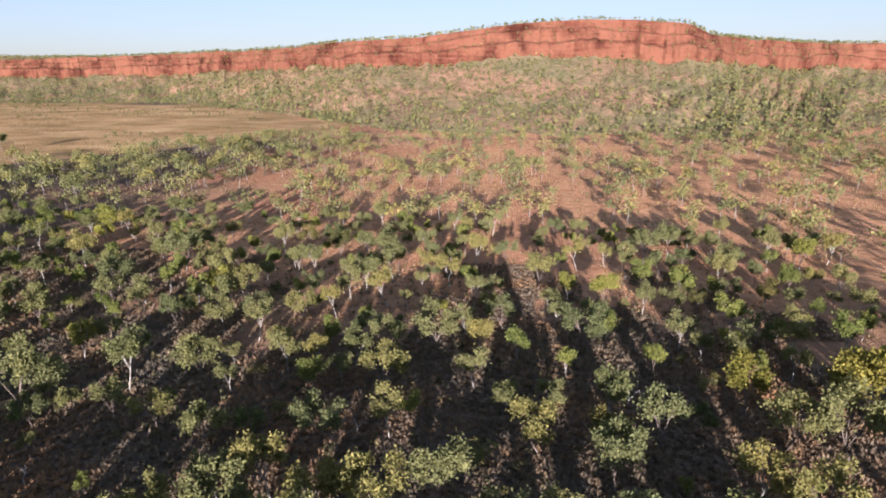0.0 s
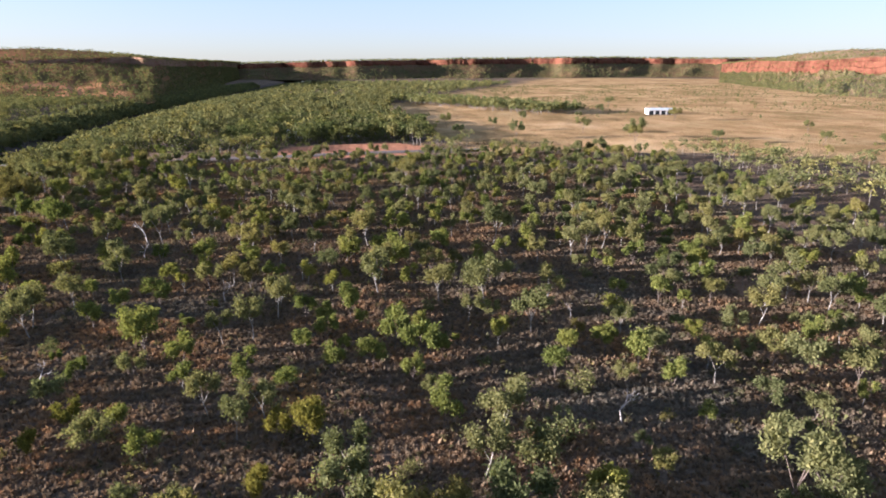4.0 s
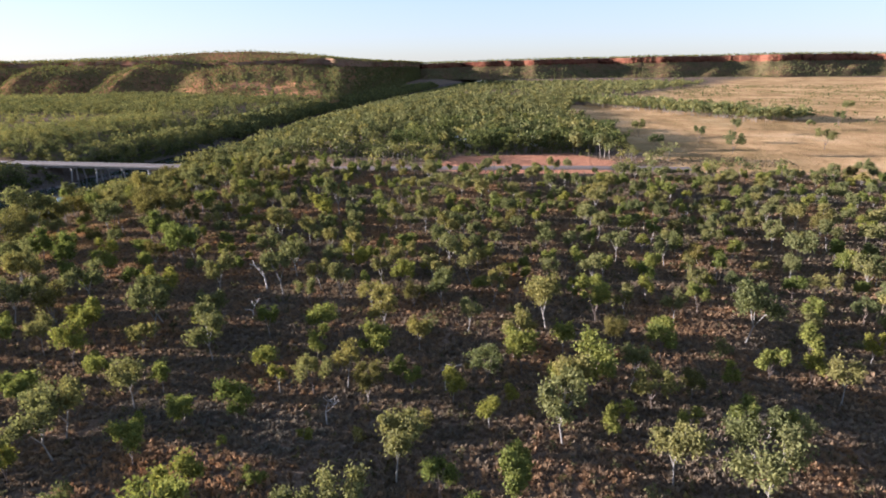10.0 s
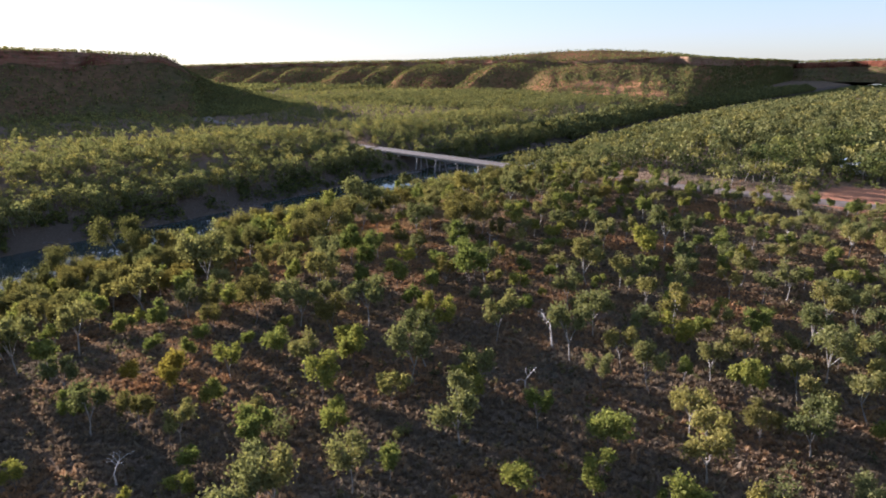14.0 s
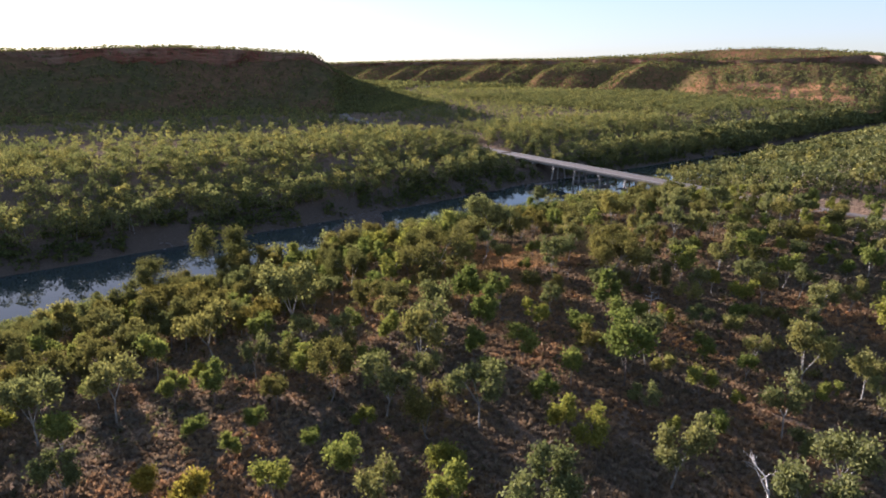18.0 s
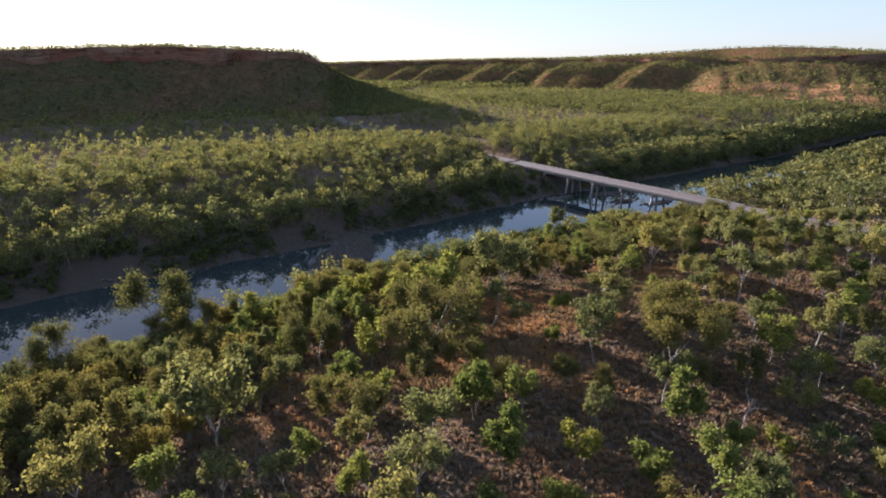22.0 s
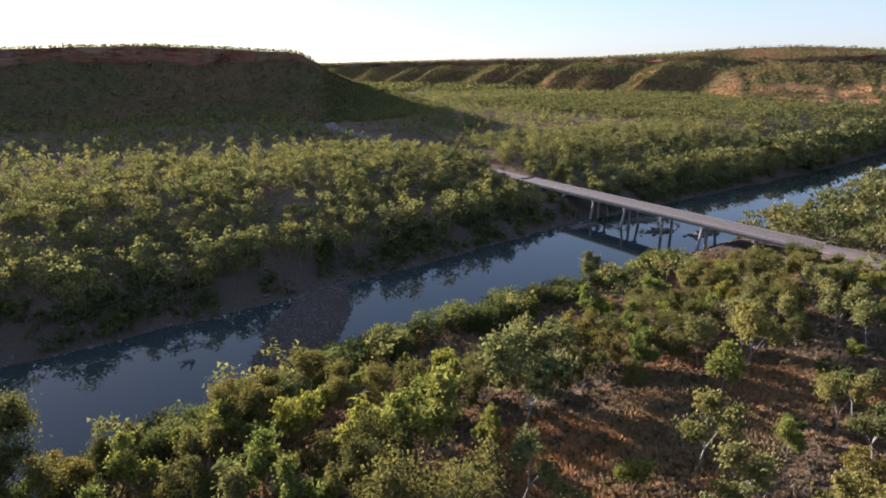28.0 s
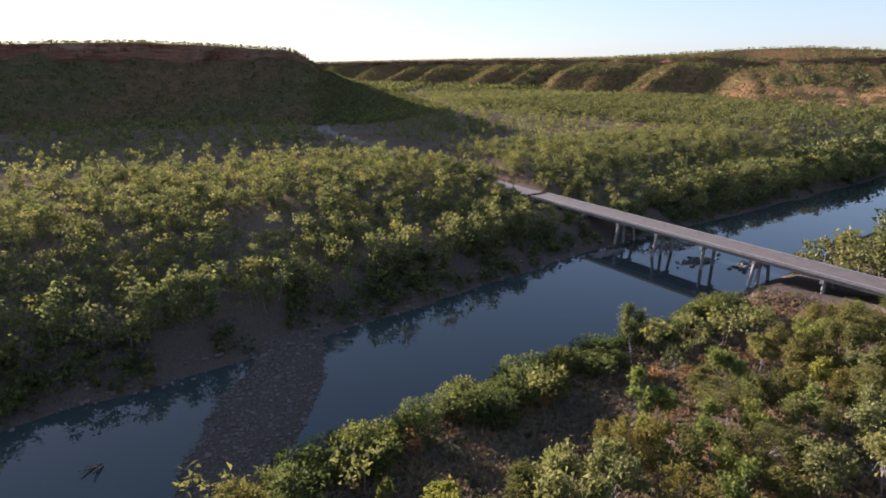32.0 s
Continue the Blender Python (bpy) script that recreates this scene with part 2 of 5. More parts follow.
def ground_material():
    m, nt, bs = material("dry_savanna_soil")
    big = noise_of(nt, 0.035, 4)
    mid = noise_of(nt, 0.35, 6, 0.7)
    fine = noise_of(nt, 2.2, 6, 0.75)
    soil = ramp_of(nt, mid, [(0.30, (0.32, 0.155, 0.078)), (0.45, (0.48, 0.24, 0.118)), (0.60, (0.58, 0.315, 0.16)), (0.78, (0.60, 0.39, 0.225))])
    litter = ramp_of(nt, fine, [(0.30, (0.070, 0.055, 0.040)), (0.5, (0.13, 0.095, 0.066)), (0.7, (0.22, 0.16, 0.105))])
    cover = math_of(nt, "SUBTRACT", ramp_of(nt, big, [(0.25, (0.8, 0.8, 0.8)), (0.55, (1, 1, 1))]), attribute(nt, "open"))
    savanna = mix_of(nt, cover, soil, litter)
    straw = ramp_of(nt, noise_of(nt, 0.02, 6, 0.7, (1, 1.4, 1)), [(0.30, (0.26, 0.175, 0.075)), (0.44, (0.42, 0.265, 0.115)), (0.56, (0.57, 0.37, 0.175)), (0.70, (0.68, 0.475, 0.25))])
    swathe = ramp_of(nt, noise_of(nt, 0.0075, 6, 0.65, (1, 1.5, 1)), [(0.36, (0.62, 0.64, 0.58)), (0.52, (0.9, 0.86, 0.82)), (0.64, (1.1, 1.1, 1.1))])
    straw = mix_of(nt, 1.0, straw, swathe, "MULTIPLY")
    straw = mix_of(nt, 0.12, straw, litter, "MIX")
    red = ramp_of(nt, mid, [(0.3, (0.30, 0.135, 0.075)), (0.6, (0.45, 0.21, 0.115)), (0.8, (0.54, 0.31, 0.18))])
    mud = ramp_of(nt, fine, [(0.3, (0.062, 0.047, 0.035)), (0.6, (0.115, 0.087, 0.066)), (0.8, (0.18, 0.145, 0.115))])
    col = mix_of(nt, attribute(nt, "straw"), savanna, straw)
    col = mix_of(nt, attribute(nt, "red"), col, red)
    col = mix_of(nt, attribute(nt, "mud"), col, mud)
    nt.links.new(col, bs.inputs["Base Color"])
    bs.inputs["Roughness"].default_value = 0.95
    bs.inputs["Specular IOR Level"].default_value = 0.0
    tuft = noise_of(nt, 1.3, 4, 0.7)
    bump_of(nt, bs, mix_of(nt, 0.6, mid, tuft), 1.0, 1.3)
    return m


GREENS = [(0.0, (0.66, 0.72, 0.68)), (0.4, (0.94, 0.95, 0.92)), (0.8, (1.10, 1.03, 0.88)), (1.0, (1.22, 1.08, 0.80))]


def leaf_material(name, low, high, warm, glow=0.35, tints=GREENS):
    m, nt, bs = material(name)
    geo = nt.nodes.new("ShaderNodeNewGeometry")
    inf = nt.nodes.new("ShaderNodeObjectInfo")
    col = ramp_of(nt, geo.outputs["Random Per Island"], [(0.0, low), (0.85, high), (1.0, warm)])
    own = attribute(nt, "tint")
    single = math_of(nt, "LESS_THAN", own, 0.001)
    t = math_of(nt, "ADD", math_of(nt, "MULTIPLY", inf.outputs["Random"], single), own)
    shade = ramp_of(nt, t, tints)
    col = mix_of(nt, 1.0, col, shade, "MULTIPLY")
    nt.links.new(col, bs.inputs["Base Color"])
    bs.inputs["Roughness"].default_value = 0.8
    bs.inputs["Specular IOR Level"].default_value = 0.0
    tr = nt.nodes.new("ShaderNodeBsdfTranslucent")
    lit = mix_of(nt, 1.0, col, (1.12, 1.12, 0.75), "MULTIPLY")
    nt.links.new(lit, tr.inputs["Color"])
    mx = nt.nodes.new("ShaderNodeMixShader")
    mx.inputs[0].default_value = glow
    nt.links.new(bs.outputs[0], mx.inputs[1])
    nt.links.new(tr.outputs[0], mx.inputs[2])
    nt.links.new(mx.outputs[0], nt.nodes["Material Output"].inputs["Surface"])
    return m


def tussock_material(name="dry_tussock_grass", gain=(1, 1, 1)):
    """Dry tussocks: grey-brown with straw and rusty stretches."""
    m, nt, bs = material(name)
    geo = nt.nodes.new("ShaderNodeNewGeometry")
    blade = ramp_of(nt, mix_of(nt, 0.6, geo.outputs["Random Per Island"], attribute(nt, "tint")), [(0.15, (0.72, 0.73, 0.76)), (0.5, (1, 1, 1)), (0.85, (1.32, 1.26, 1.16))])
    broad = noise_of(nt, 0.045, 4, 0.65)
    small = noise_of(nt, 0.6, 3, 0.6)
    hue = ramp_of(nt, mix_of(nt, 0.3, broad, small), [(0.36, (0.135, 0.113, 0.082)), (0.48, (0.185, 0.142, 0.094)), (0.57, (0.245, 0.158, 0.088)), (0.68, (0.36, 0.205, 0.095))])
    col = mix_of(nt, 1.0, mix_of(nt, 1.0, hue, gain, "MULTIPLY"), blade, "MULTIPLY")
    nt.links.new(col, bs.inputs["Base Color"])
    bs.inputs["Roughness"].default_value = 0.9
    bs.inputs["Specular IOR Level"].default_value = 0.0
    tr = nt.nodes.new("ShaderNodeBsdfTranslucent")
    nt.links.new(mix_of(nt, 1.0, col, (1.15, 1.0, 0.8), "MULTIPLY"), tr.inputs["Color"])
    mx = nt.nodes.new("ShaderNodeMixShader")
    mx.inputs[0].default_value = 0.3
    nt.links.new(bs.outputs[0], mx.inputs[1])
    nt.links.new(tr.outputs[0], mx.inputs[2])
    nt.links.new(mx.outputs[0], nt.nodes["Material Output"].inputs["Surface"])
    return m


def grain_material(name, stops, scale, rough=0.85, bump=0.4, dist=0.05, stretch=None, metal=0.0):
    m, nt, bs = material(name)
    a = noise_of(nt, scale, 6, 0.65, stretch)
    b = noise_of(nt, scale * 7.3, 4, 0.6, stretch)
    f = mix_of(nt, 0.35, a, b)
    nt.links.new(ramp_of(nt, f, stops), bs.inputs["Base Color"])
    bs.inputs["Roughness"].default_value = rough
    bs.inputs["Metallic"].default_value = metal
    bs.inputs["Specular IOR Level"].default_value = 0.25
    bump_of(nt, bs, f, bump, dist)
    return m


def cliff_material(name="red_sandstone", dull=(1, 1, 1), pale=(0.24, 0.105, 0.062)):
    m, nt, bs = material(name)
    strata = noise_of(nt, 0.05, 7, 0.7, (0.5, 0.5, 7.0))
    joints = noise_of(nt, 0.14, 6, 0.7, (1.0, 1.0, 0.18))
    stain = noise_of(nt, 0.03, 5, 0.6)
    rock = ramp_of(nt, strata, [(0.3, (0.085, 0.034, 0.023)), (0.45, (0.15, 0.054, 0.033)), (0.58, (0.195, 0.082, 0.050)), (0.72, (0.25, 0.135, 0.088))])
    dark = ramp_of(nt, joints, [(0.34, (0.36, 0.34, 0.33)), (0.46, (1, 1, 1))])
    col = mix_of(nt, 1.0, rock, dark, "MULTIPLY")
    wash = ramp_of(nt, stain, [(0.42, (0, 0, 0)), (0.56, (0.8, 0.8, 0.8))])
    varnish = ramp_of(nt, noise_of(nt, 0.022, 6, 0.7, (1, 1, 0.5)), [(0.42, (0.5, 0.48, 0.5)), (0.52, (1, 1, 1))])
    col = mix_of(nt, 1.0, col, varnish, "MULTIPLY")
    col = mix_of(nt, wash, col, pale)
    col = mix_of(nt, 1.0, col, dull, "MULTIPLY")
    nt.links.new(col, bs.inputs["Base Color"])
    bs.inputs["Roughness"].default_value = 0.92
    bs.inputs["Specular IOR Level"].default_value = 0.0
    bump_of(nt, bs, mix_of(nt, 0.5, strata, joints), 0.8, 3.0)
    return m


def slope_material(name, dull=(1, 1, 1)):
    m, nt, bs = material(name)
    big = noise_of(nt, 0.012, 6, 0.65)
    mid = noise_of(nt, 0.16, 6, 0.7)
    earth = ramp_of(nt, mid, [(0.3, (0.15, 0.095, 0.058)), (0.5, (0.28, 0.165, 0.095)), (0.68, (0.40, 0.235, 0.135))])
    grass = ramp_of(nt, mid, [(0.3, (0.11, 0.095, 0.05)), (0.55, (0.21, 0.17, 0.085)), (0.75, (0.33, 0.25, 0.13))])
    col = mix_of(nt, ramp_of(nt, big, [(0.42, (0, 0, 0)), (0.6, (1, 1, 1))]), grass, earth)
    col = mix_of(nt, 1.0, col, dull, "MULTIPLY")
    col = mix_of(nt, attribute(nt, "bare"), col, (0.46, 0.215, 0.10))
    nt.links.new(col, bs.inputs["Base Color"])
    bs.inputs["Roughness"].default_value = 0.95
    bs.inputs["Specular IOR Level"].default_value = 0.0
    bump_of(nt, bs, mid, 0.9, 2.0)
    return m


def water_material():
    m, nt, bs = material("still_river_water")
    bs.inputs["Base Color"].default_value = (0.031, 0.038, 0.036, 1)
    bs.inputs["Roughness"].default_value = 0.02
    bs.inputs["IOR"].default_value = 1.33
    bs.inputs["Specular IOR Level"].default_value = 0.5
    n = noise_of(nt, 0.5, 3, 0.5)
    bump_of(nt, bs, n, 0.012, 0.1)
    return m


GROUND = ground_material()
CLIFF = cliff_material("red_sandstone", (0.62, 0.60, 0.58))
CLIFF_DULL = cliff_material("dark_lichened_sandstone", (1.15, 1.25, 1.25), (0.20, 0.115, 0.075))
SLOPE = slope_material("scree_with_dry_grass")
SLOPE_DULL = slope_material("scrubby_brown_scree", (0.60, 0.50, 0.42))
# wooded scree of slopes in shade; part of that shade is in the colour
SLOPE_DARK = slope_material("wooded_shade_toned_scree", (0.42, 0.42, 0.38))
WATER_MAT = water_material()
LEAF_GUM = leaf_material("olive_gum_leaves", (0.105, 0.104, 0.046), (0.200, 0.190, 0.074), (0.265, 0.24, 0.09), 0.34)
LEAF_OLIVE = leaf_material("dark_olive_leaves", (0.080, 0.082, 0.038), (0.158, 0.153, 0.062), (0.205, 0.192, 0.074), 0.28)
LEAF_BRIGHT = leaf_material("fresh_green_leaves", (0.100, 0.112, 0.034), (0.200, 0.208, 0.054), (0.27, 0.255, 0.066), 0.36)
LEAF_GREY = leaf_material("grey_green_leaves", (0.102, 0.106, 0.047), (0.195, 0.195, 0.082), (0.255, 0.235, 0.10), 0.44)
LEAF_DARK = leaf_material("dark_river_leaves", (0.058, 0.066, 0.028), (0.118, 0.128, 0.046), (0.16, 0.155, 0.055), 0.42)
LEAF_RIVER = leaf_material("yellow_olive_river_leaves", (0.080, 0.075, 0.030), (0.152, 0.136, 0.048), (0.205, 0.175, 0.057), 0.34)
LEAF_RUST = leaf_material("rusty_dry_leaves", (0.15, 0.085, 0.045), (0.27, 0.155, 0.075), (0.34, 0.21, 0.10), 0.4)
LEAF_YELLOW = leaf_material("yellow_wattle_leaves", (0.125, 0.110, 0.026), (0.245, 0.205, 0.042), (0.33, 0.265, 0.055), 0.36)
LEAF_BROWN = leaf_material("dull_olive_brown_leaves", (0.060, 0.055, 0.032), (0.125, 0.112, 0.060), (0.18, 0.145, 0.075), 0.35)
STRAW = leaf_material("pale_straw_grass", (0.17, 0.125, 0.055), (0.29, 0.215, 0.10), (0.36, 0.28, 0.15), 0.3)
GRASS = tussock_material()
GRASS_RUST = tussock_material("rusty_tussock_grass", (1.26, 1.15, 0.92))
GRASS_GREY = tussock_material("grey_tussock_grass", (0.92, 1.02, 1.12))
BARK_PALE = grain_material("pale_gum_bark", [(0.3, (0.13, 0.11, 0.09)), (0.55, (0.27, 0.24, 0.20)), (0.75, (0.42, 0.38, 0.33))], 1.6)
BARK_DARK = grain_material("rough_brown_bark", [(0.3, (0.07, 0.05, 0.04)), (0.6, (0.17, 0.13, 0.10)), (0.8, (0.27, 0.22, 0.18))], 2.2)
BARK_GREY = grain_material("grey_brown_bark", [(0.3, (0.10, 0.085, 0.07)), (0.6, (0.22, 0.19, 0.16)), (0.8, (0.36, 0.32, 0.27))], 1.4)
DEAD_WOOD = grain_material("bleached_dead_wood", [(0.3, (0.26, 0.22, 0.19)), (0.6, (0.46, 0.41, 0.36)), (0.8, (0.58, 0.54, 0.49))], 1.8)
CONCRETE = grain_material("weathered_concrete", [(0.3, (0.17, 0.145, 0.12)), (0.55, (0.28, 0.245, 0.21)), (0.75, (0.36, 0.32, 0.28))], 0.9, 0.85, 0.2, 0.02)
ASPHALT = grain_material("sun_bleached_road_seal", [(0.3, (0.095, 0.070, 0.056)), (0.55, (0.15, 0.115, 0.092)), (0.78, (0.215, 0.17, 0.136))], 0.5, 0.9, 0.2, 0.01)
GRAVEL = grain_material("red_gravel_yard", [(0.3, (0.22, 0.085, 0.05)), (0.55, (0.33, 0.135, 0.08)), (0.78, (0.42, 0.22, 0.14))], 0.25, 0.95, 0.4, 0.05)
STONE = grain_material("river_stone", [(0.3, (0.065, 0.052, 0.044)), (0.55, (0.125, 0.10, 0.084)), (0.8, (0.26, 0.21, 0.18))], 1.1, 0.85, 0.4, 0.05)
TIN = grain_material("painted_roof_iron", [(0.3, (0.45, 0.47, 0.50)), (0.7, (0.72, 0.74, 0.76))], 0.5, 0.45, 0.05, 0.01)
WALL_PAINT = grain_material("cream_wall_paint", [(0.3, (0.50, 0.46, 0.40)), (0.7, (0.72, 0.69, 0.62))], 0.6, 0.8, 0.1, 0.01)
DARK_GLASS = grain_material("dark_window_glass", [(0.3, (0.015, 0.018, 0.02)), (0.7, (0.03, 0.035, 0.04))], 0.5, 0.1, 0.0, 0.01)

# ---------------------------------------------------------------- ground, river, road
def inside(x, y, poly):
    x, y = np.asarray(x, float), np.asarray(y, float)
    r = np.zeros(x.shape, bool)
    for (x0, y0), (x1, y1) in zip(poly, poly[1:] + poly[:1]):
        c = (y0 > y) != (y1 > y)
        r ^= c & (x < (x1 - x0) * (y - y0) / (y1 - y0 + 1e-12) + x0)
    return r


FIELD = [(-296, 70), (-345, 48), (-403, 36), (-563, 21), (-700, 32), (-1125, 205), (-2300, 700), (-1900, 1150), (-1100, 900),
         (-621, 690), (-360, 625), (-120, 440), (-125, 345), (-205, 262), (-280, 170)]
YARD = [(-330, -34), (-346, 18), (-325, 38), (-296, 34), (-289, 16), (-287, -22), (-300, -40)]
BARE = [(-30, 150), (60, 150), (90, 330), (-70, 330)]


def soft_inside(x, y, poly, wobble, seed):
    x, y = np.asarray(x, float), np.asarray(y, float)
    return inside(x + wobble * fbm(x / (wobble * 2), y / (wobble * 2), seed) * 2, y + wobble * fbm(x / (wobble * 2), y / (wobble * 2), seed + 1) * 2, poly)


def open_soil(x, y):
    """1 on the bare red ground towards the escarpment, 0 under dense tussocks."""
    return smooth(66, 118, y + 40 * fbm(x / 30, y / 30, 36)) * smooth(-150, -70, x) * 0.9


def graded(lo, hi, step, outer, growth):
    mid = list(np.arange(lo, hi + 0.01, step))
    a, s = [], step
    p = lo
    while p > -outer:
        s *= growth
        p -= s
        a.append(p)
    b, s, p = [], step, hi
    while p < outer:
        s *= growth
        p += s
        b.append(p)
    return np.array(a[::-1] + mid + b)


gx, gy = graded(-420, 60, 2.8, 4900, 1.08), graded(-270, 180, 2.8, 4900, 1.08)
GX, GY = np.meshgrid(gx, gy, indexing="ij")
GZ = height(GX, GY)
ni, nj = GX.shape
idx = np.arange(ni * nj).reshape(ni, nj)
gf = np.stack([idx[:-1, :-1], idx[1:, :-1], idx[1:, 1:], idx[:-1, 1:]], -1).reshape(-1, 4)
gm = soup("ground", np.stack([GX, GY, GZ], -1).reshape(-1, 3), gf, True)
for key, val in (
    ("straw", soft_inside(GX, GY, FIELD, 14, 31) * 0.95),
    ("red", np.maximum(soft_inside(GX, GY, YARD, 2, 33) * 0.95, 0.75 * smooth(0.05, 0.25, fbm(GX / 40, GY / 40, 35)) * smooth(60, 150, GY) * (GX > -200))),
    ("open", open_soil(GX, GY)),
    ("mud", smooth(-6.5, -9.5, GZ)),
):
    at = gm.attributes.new(key, "FLOAT", "POINT")
    at.data.foreach_set("value", np.asarray(val, np.float32).ravel())
gm.materials.append(GROUND)
ground = tagged(new("ground", gm), "dry red-brown savanna plain with river banks", "ground", kind="structure")

wx = np.concatenate([np.arange(-2400, -430, 40), np.arange(-430, 80, 8), np.arange(80, 1500, 40)])
wv = np.concatenate([np.stack([wx, np.interp(wx, *NEAR_SHORE) + 4, np.full(len(wx), WATER)], 1),
                     np.stack([wx, np.interp(wx, *FAR_SHORE) - 4, np.full(len(wx), WATER)], 1)])
k = np.arange(len(wx) - 1)
wf = np.stack([k, k + len(wx), k + len(wx) + 1, k + 1], 1)
water = tagged(mesh_part("water", soup("water", wv, wf), WATER_MAT), "still dark river water mirroring the bank trees", "river", kind="structure")


def road_strip(name, y0, y1, half, lift, mat, label, step=6.0):
    ys = np.arange(y0, y1, step)
    xs, zs = road_x(ys), road_z(ys)
    dx = np.gradient(xs, ys)
    nx, ny = 1 / np.sqrt(1 + dx * dx), -dx / np.sqrt(1 + dx * dx)
    rows = []
    for o, dz in ((-half, -0.35), (-half + 0.3, 0.0), (0, 0.05), (half - 0.3, 0.0), (half, -0.35)):
        rows.append(np.stack([xs + nx * o, ys + ny * o, zs + lift + dz], 1))
    n = len(ys)
    v = np.vstack(rows)
    i = np.arange(n - 1)
    f = np.vstack([np.stack([a * n + i, (a + 1) * n + i, (a + 1) * n + i + 1, a * n + i + 1], 1) for a in range(4)])
    return tagged(mesh_part(name, soup(name, v, f, True), mat), label, "road", kind="structure")


road_strip("road_south", -1400, -263.8, 4.2, 0.12, ASPHALT, "narrow sealed highway running into the bush")
road_strip("road_north", -150.2, 66, 4.2, 0.12, ASPHALT, "narrow sealed highway beside the river woodland")
# the station track at the foot of the escarpment
tx = np.linspace(-150, 420, 96)
ty = 339 + 6 * np.sin(tx / 70) - 0.00045 * np.maximum(tx - 40, 0) ** 2
tv = np.vstack([np.stack([tx, ty + o, height(tx, ty) + 0.15], 1) for o in (-2.2, 2.2)])
k = np.arange(95)
tagged(mesh_part("track", soup("track", tv, np.stack([k, k + 1, k + 97, k + 96], 1)), GRAVEL), "pale red dirt track along the foot of the escarpment", "track", kind="structure")


# ---------------------------------------------------------------- escarpments
def hill(name, ref, stations, step, label, gully=60.0, gully_h=7.0, wiggle=14.0, wiggle_len=60.0, seed=1, rock=CLIFF, scree=SLOPE, bare=None, ridge=3.0, spurs=None, skew=None, rills=7.0, ribs=None):
    """stations: bearing, toe distance, cliff foot distance and height, cliff top height, back distance and height."""
    st = np.array(stations, float)
    mid = np.stack(bearing_xy(st[:, 0], st[:, 2], ref), 1)
    arc = np.concatenate([[0], np.cumsum(np.linalg.norm(np.diff(mid, axis=0), axis=1))])
    n = int(arc[-1] / step)
    s = np.linspace(0, arc[-1], n)
    u = np.interp(s, arc, np.arange(len(st)))
    # smooth the stations along the arc
    cols = [np.interp(u, np.arange(len(st)), st[:, c]) for c in range(7)]
    w = max(3, int(45 / step))
    ker = np.hanning(w + 2)[1:-1]
    ker /= ker.sum()
    cols = [np.convolve(np.pad(c, (w, w), "edge"), ker, "same")[w:-w] for c in cols]
    b, toe, base, zb, zt, back, zk = cols
    big = fbm(s / wiggle_len, 0.5, seed, 4) * 2 * wiggle
    joint = -np.abs(fbm(s / 34, 3.5, seed + 3, 3)) * 26 - np.abs(fbm(s / 9, 1.5, seed + 4, 2)) * 9
    zt = zt + fbm(s / 45, 9.5, seed + 7, 3) * 4.0
    zb0 = zb
    zb = np.where(zt - zb > 4, np.minimum(zb + fbm(s / 38, 5.5, seed + 8, 4) * (9 if spurs else 22) + fbm(s / 9, 6.5, seed + 9, 2) * 4, zt - 3), zb)
    out = {}
    # talus
    v = np.linspace(0, 1, 44)[None, :]
    foot = toe + (0.75 * big if spurs else 0)
    d = foot[:, None] + (base + big - foot)[:, None] * v
    bump = fbm(s[:, None] / gully + (1.1 if ridge > 2 else 0.25) * v, v * (ridge + 0 * s[:, None]) + 0.2 * s[:, None] / gully, seed + 11, 5) * 2 * gully_h
    power = 1.35
    if spurs:
        crest = 1 - np.abs(2 * vnoise(s[:, None] / spurs[0] + 0.35 * v, 0.5 + 0 * v, seed + 15) - 1)
        whole = (smooth(spurs[1], spurs[1] + 5, b) * (1 - smooth(spurs[2] - 8, spurs[2], b)))[:, None]
        power = 2.4 - 1.4 * np.maximum(smooth(0.5, 0.98, crest), whole)
    z = -1.5 + (zb0 + 1.5)[:, None] * v ** power + (zb - zb0)[:, None] * v ** 9 + bump * np.sin(np.pi * np.clip(v, 0, 1)) ** 0.8 * np.clip(zb / 40, 0, 1)[:, None]
    z = z + fbm(s[:, None] / 9, v * 30, seed + 12, 3) * 1.6 * np.sin(np.pi * v)
    # rills and small spurs worn into the scree
    rill = np.abs(fbm(s[:, None] / 46 + 0.5 * v, v * 1.3, seed + 13, 4)) * 2 + np.abs(fbm(s[:, None] / 17 - 0.4 * v, v * 2.1, seed + 14, 3))
    z = z - (rill - 0.35) * rills * np.sin(np.pi * np.clip(v, 0, 1)) ** 0.7 * np.clip(zb / 40, 0, 1)[:, None]
    if ribs:
        saw = np.mod(s[:, None] / ribs[1] + 1.5 * fbm(s[:, None] / 260, 0.5, seed + 16) - 0.25 * (1 - v) + 0.16 * fbm(s[:, None] / 40, 3 * v, seed + 18, 3), 1.0)
        rib = np.where(saw < 0.68, saw / 0.68, (1 - saw) / 0.32) - 0.45
        size = ribs[2] * (0.35 + 1.5 * vnoise(s[:, None] / (1.6 * ribs[1]), 0.5, seed + 17))
        z = z + rib * size * np.sin(np.pi * np.clip(0.12 + 0.86 * v, 0, 1)) * smooth(ribs[0], ribs[0] + 2.5, b)[:, None]
    out["talus"] = (d, z)
    # cliff
    v = np.linspace(0, 1, 26)[None, :]
    tall = np.clip((zt - zb) / 30, 0.02, 1.2)[:, None]
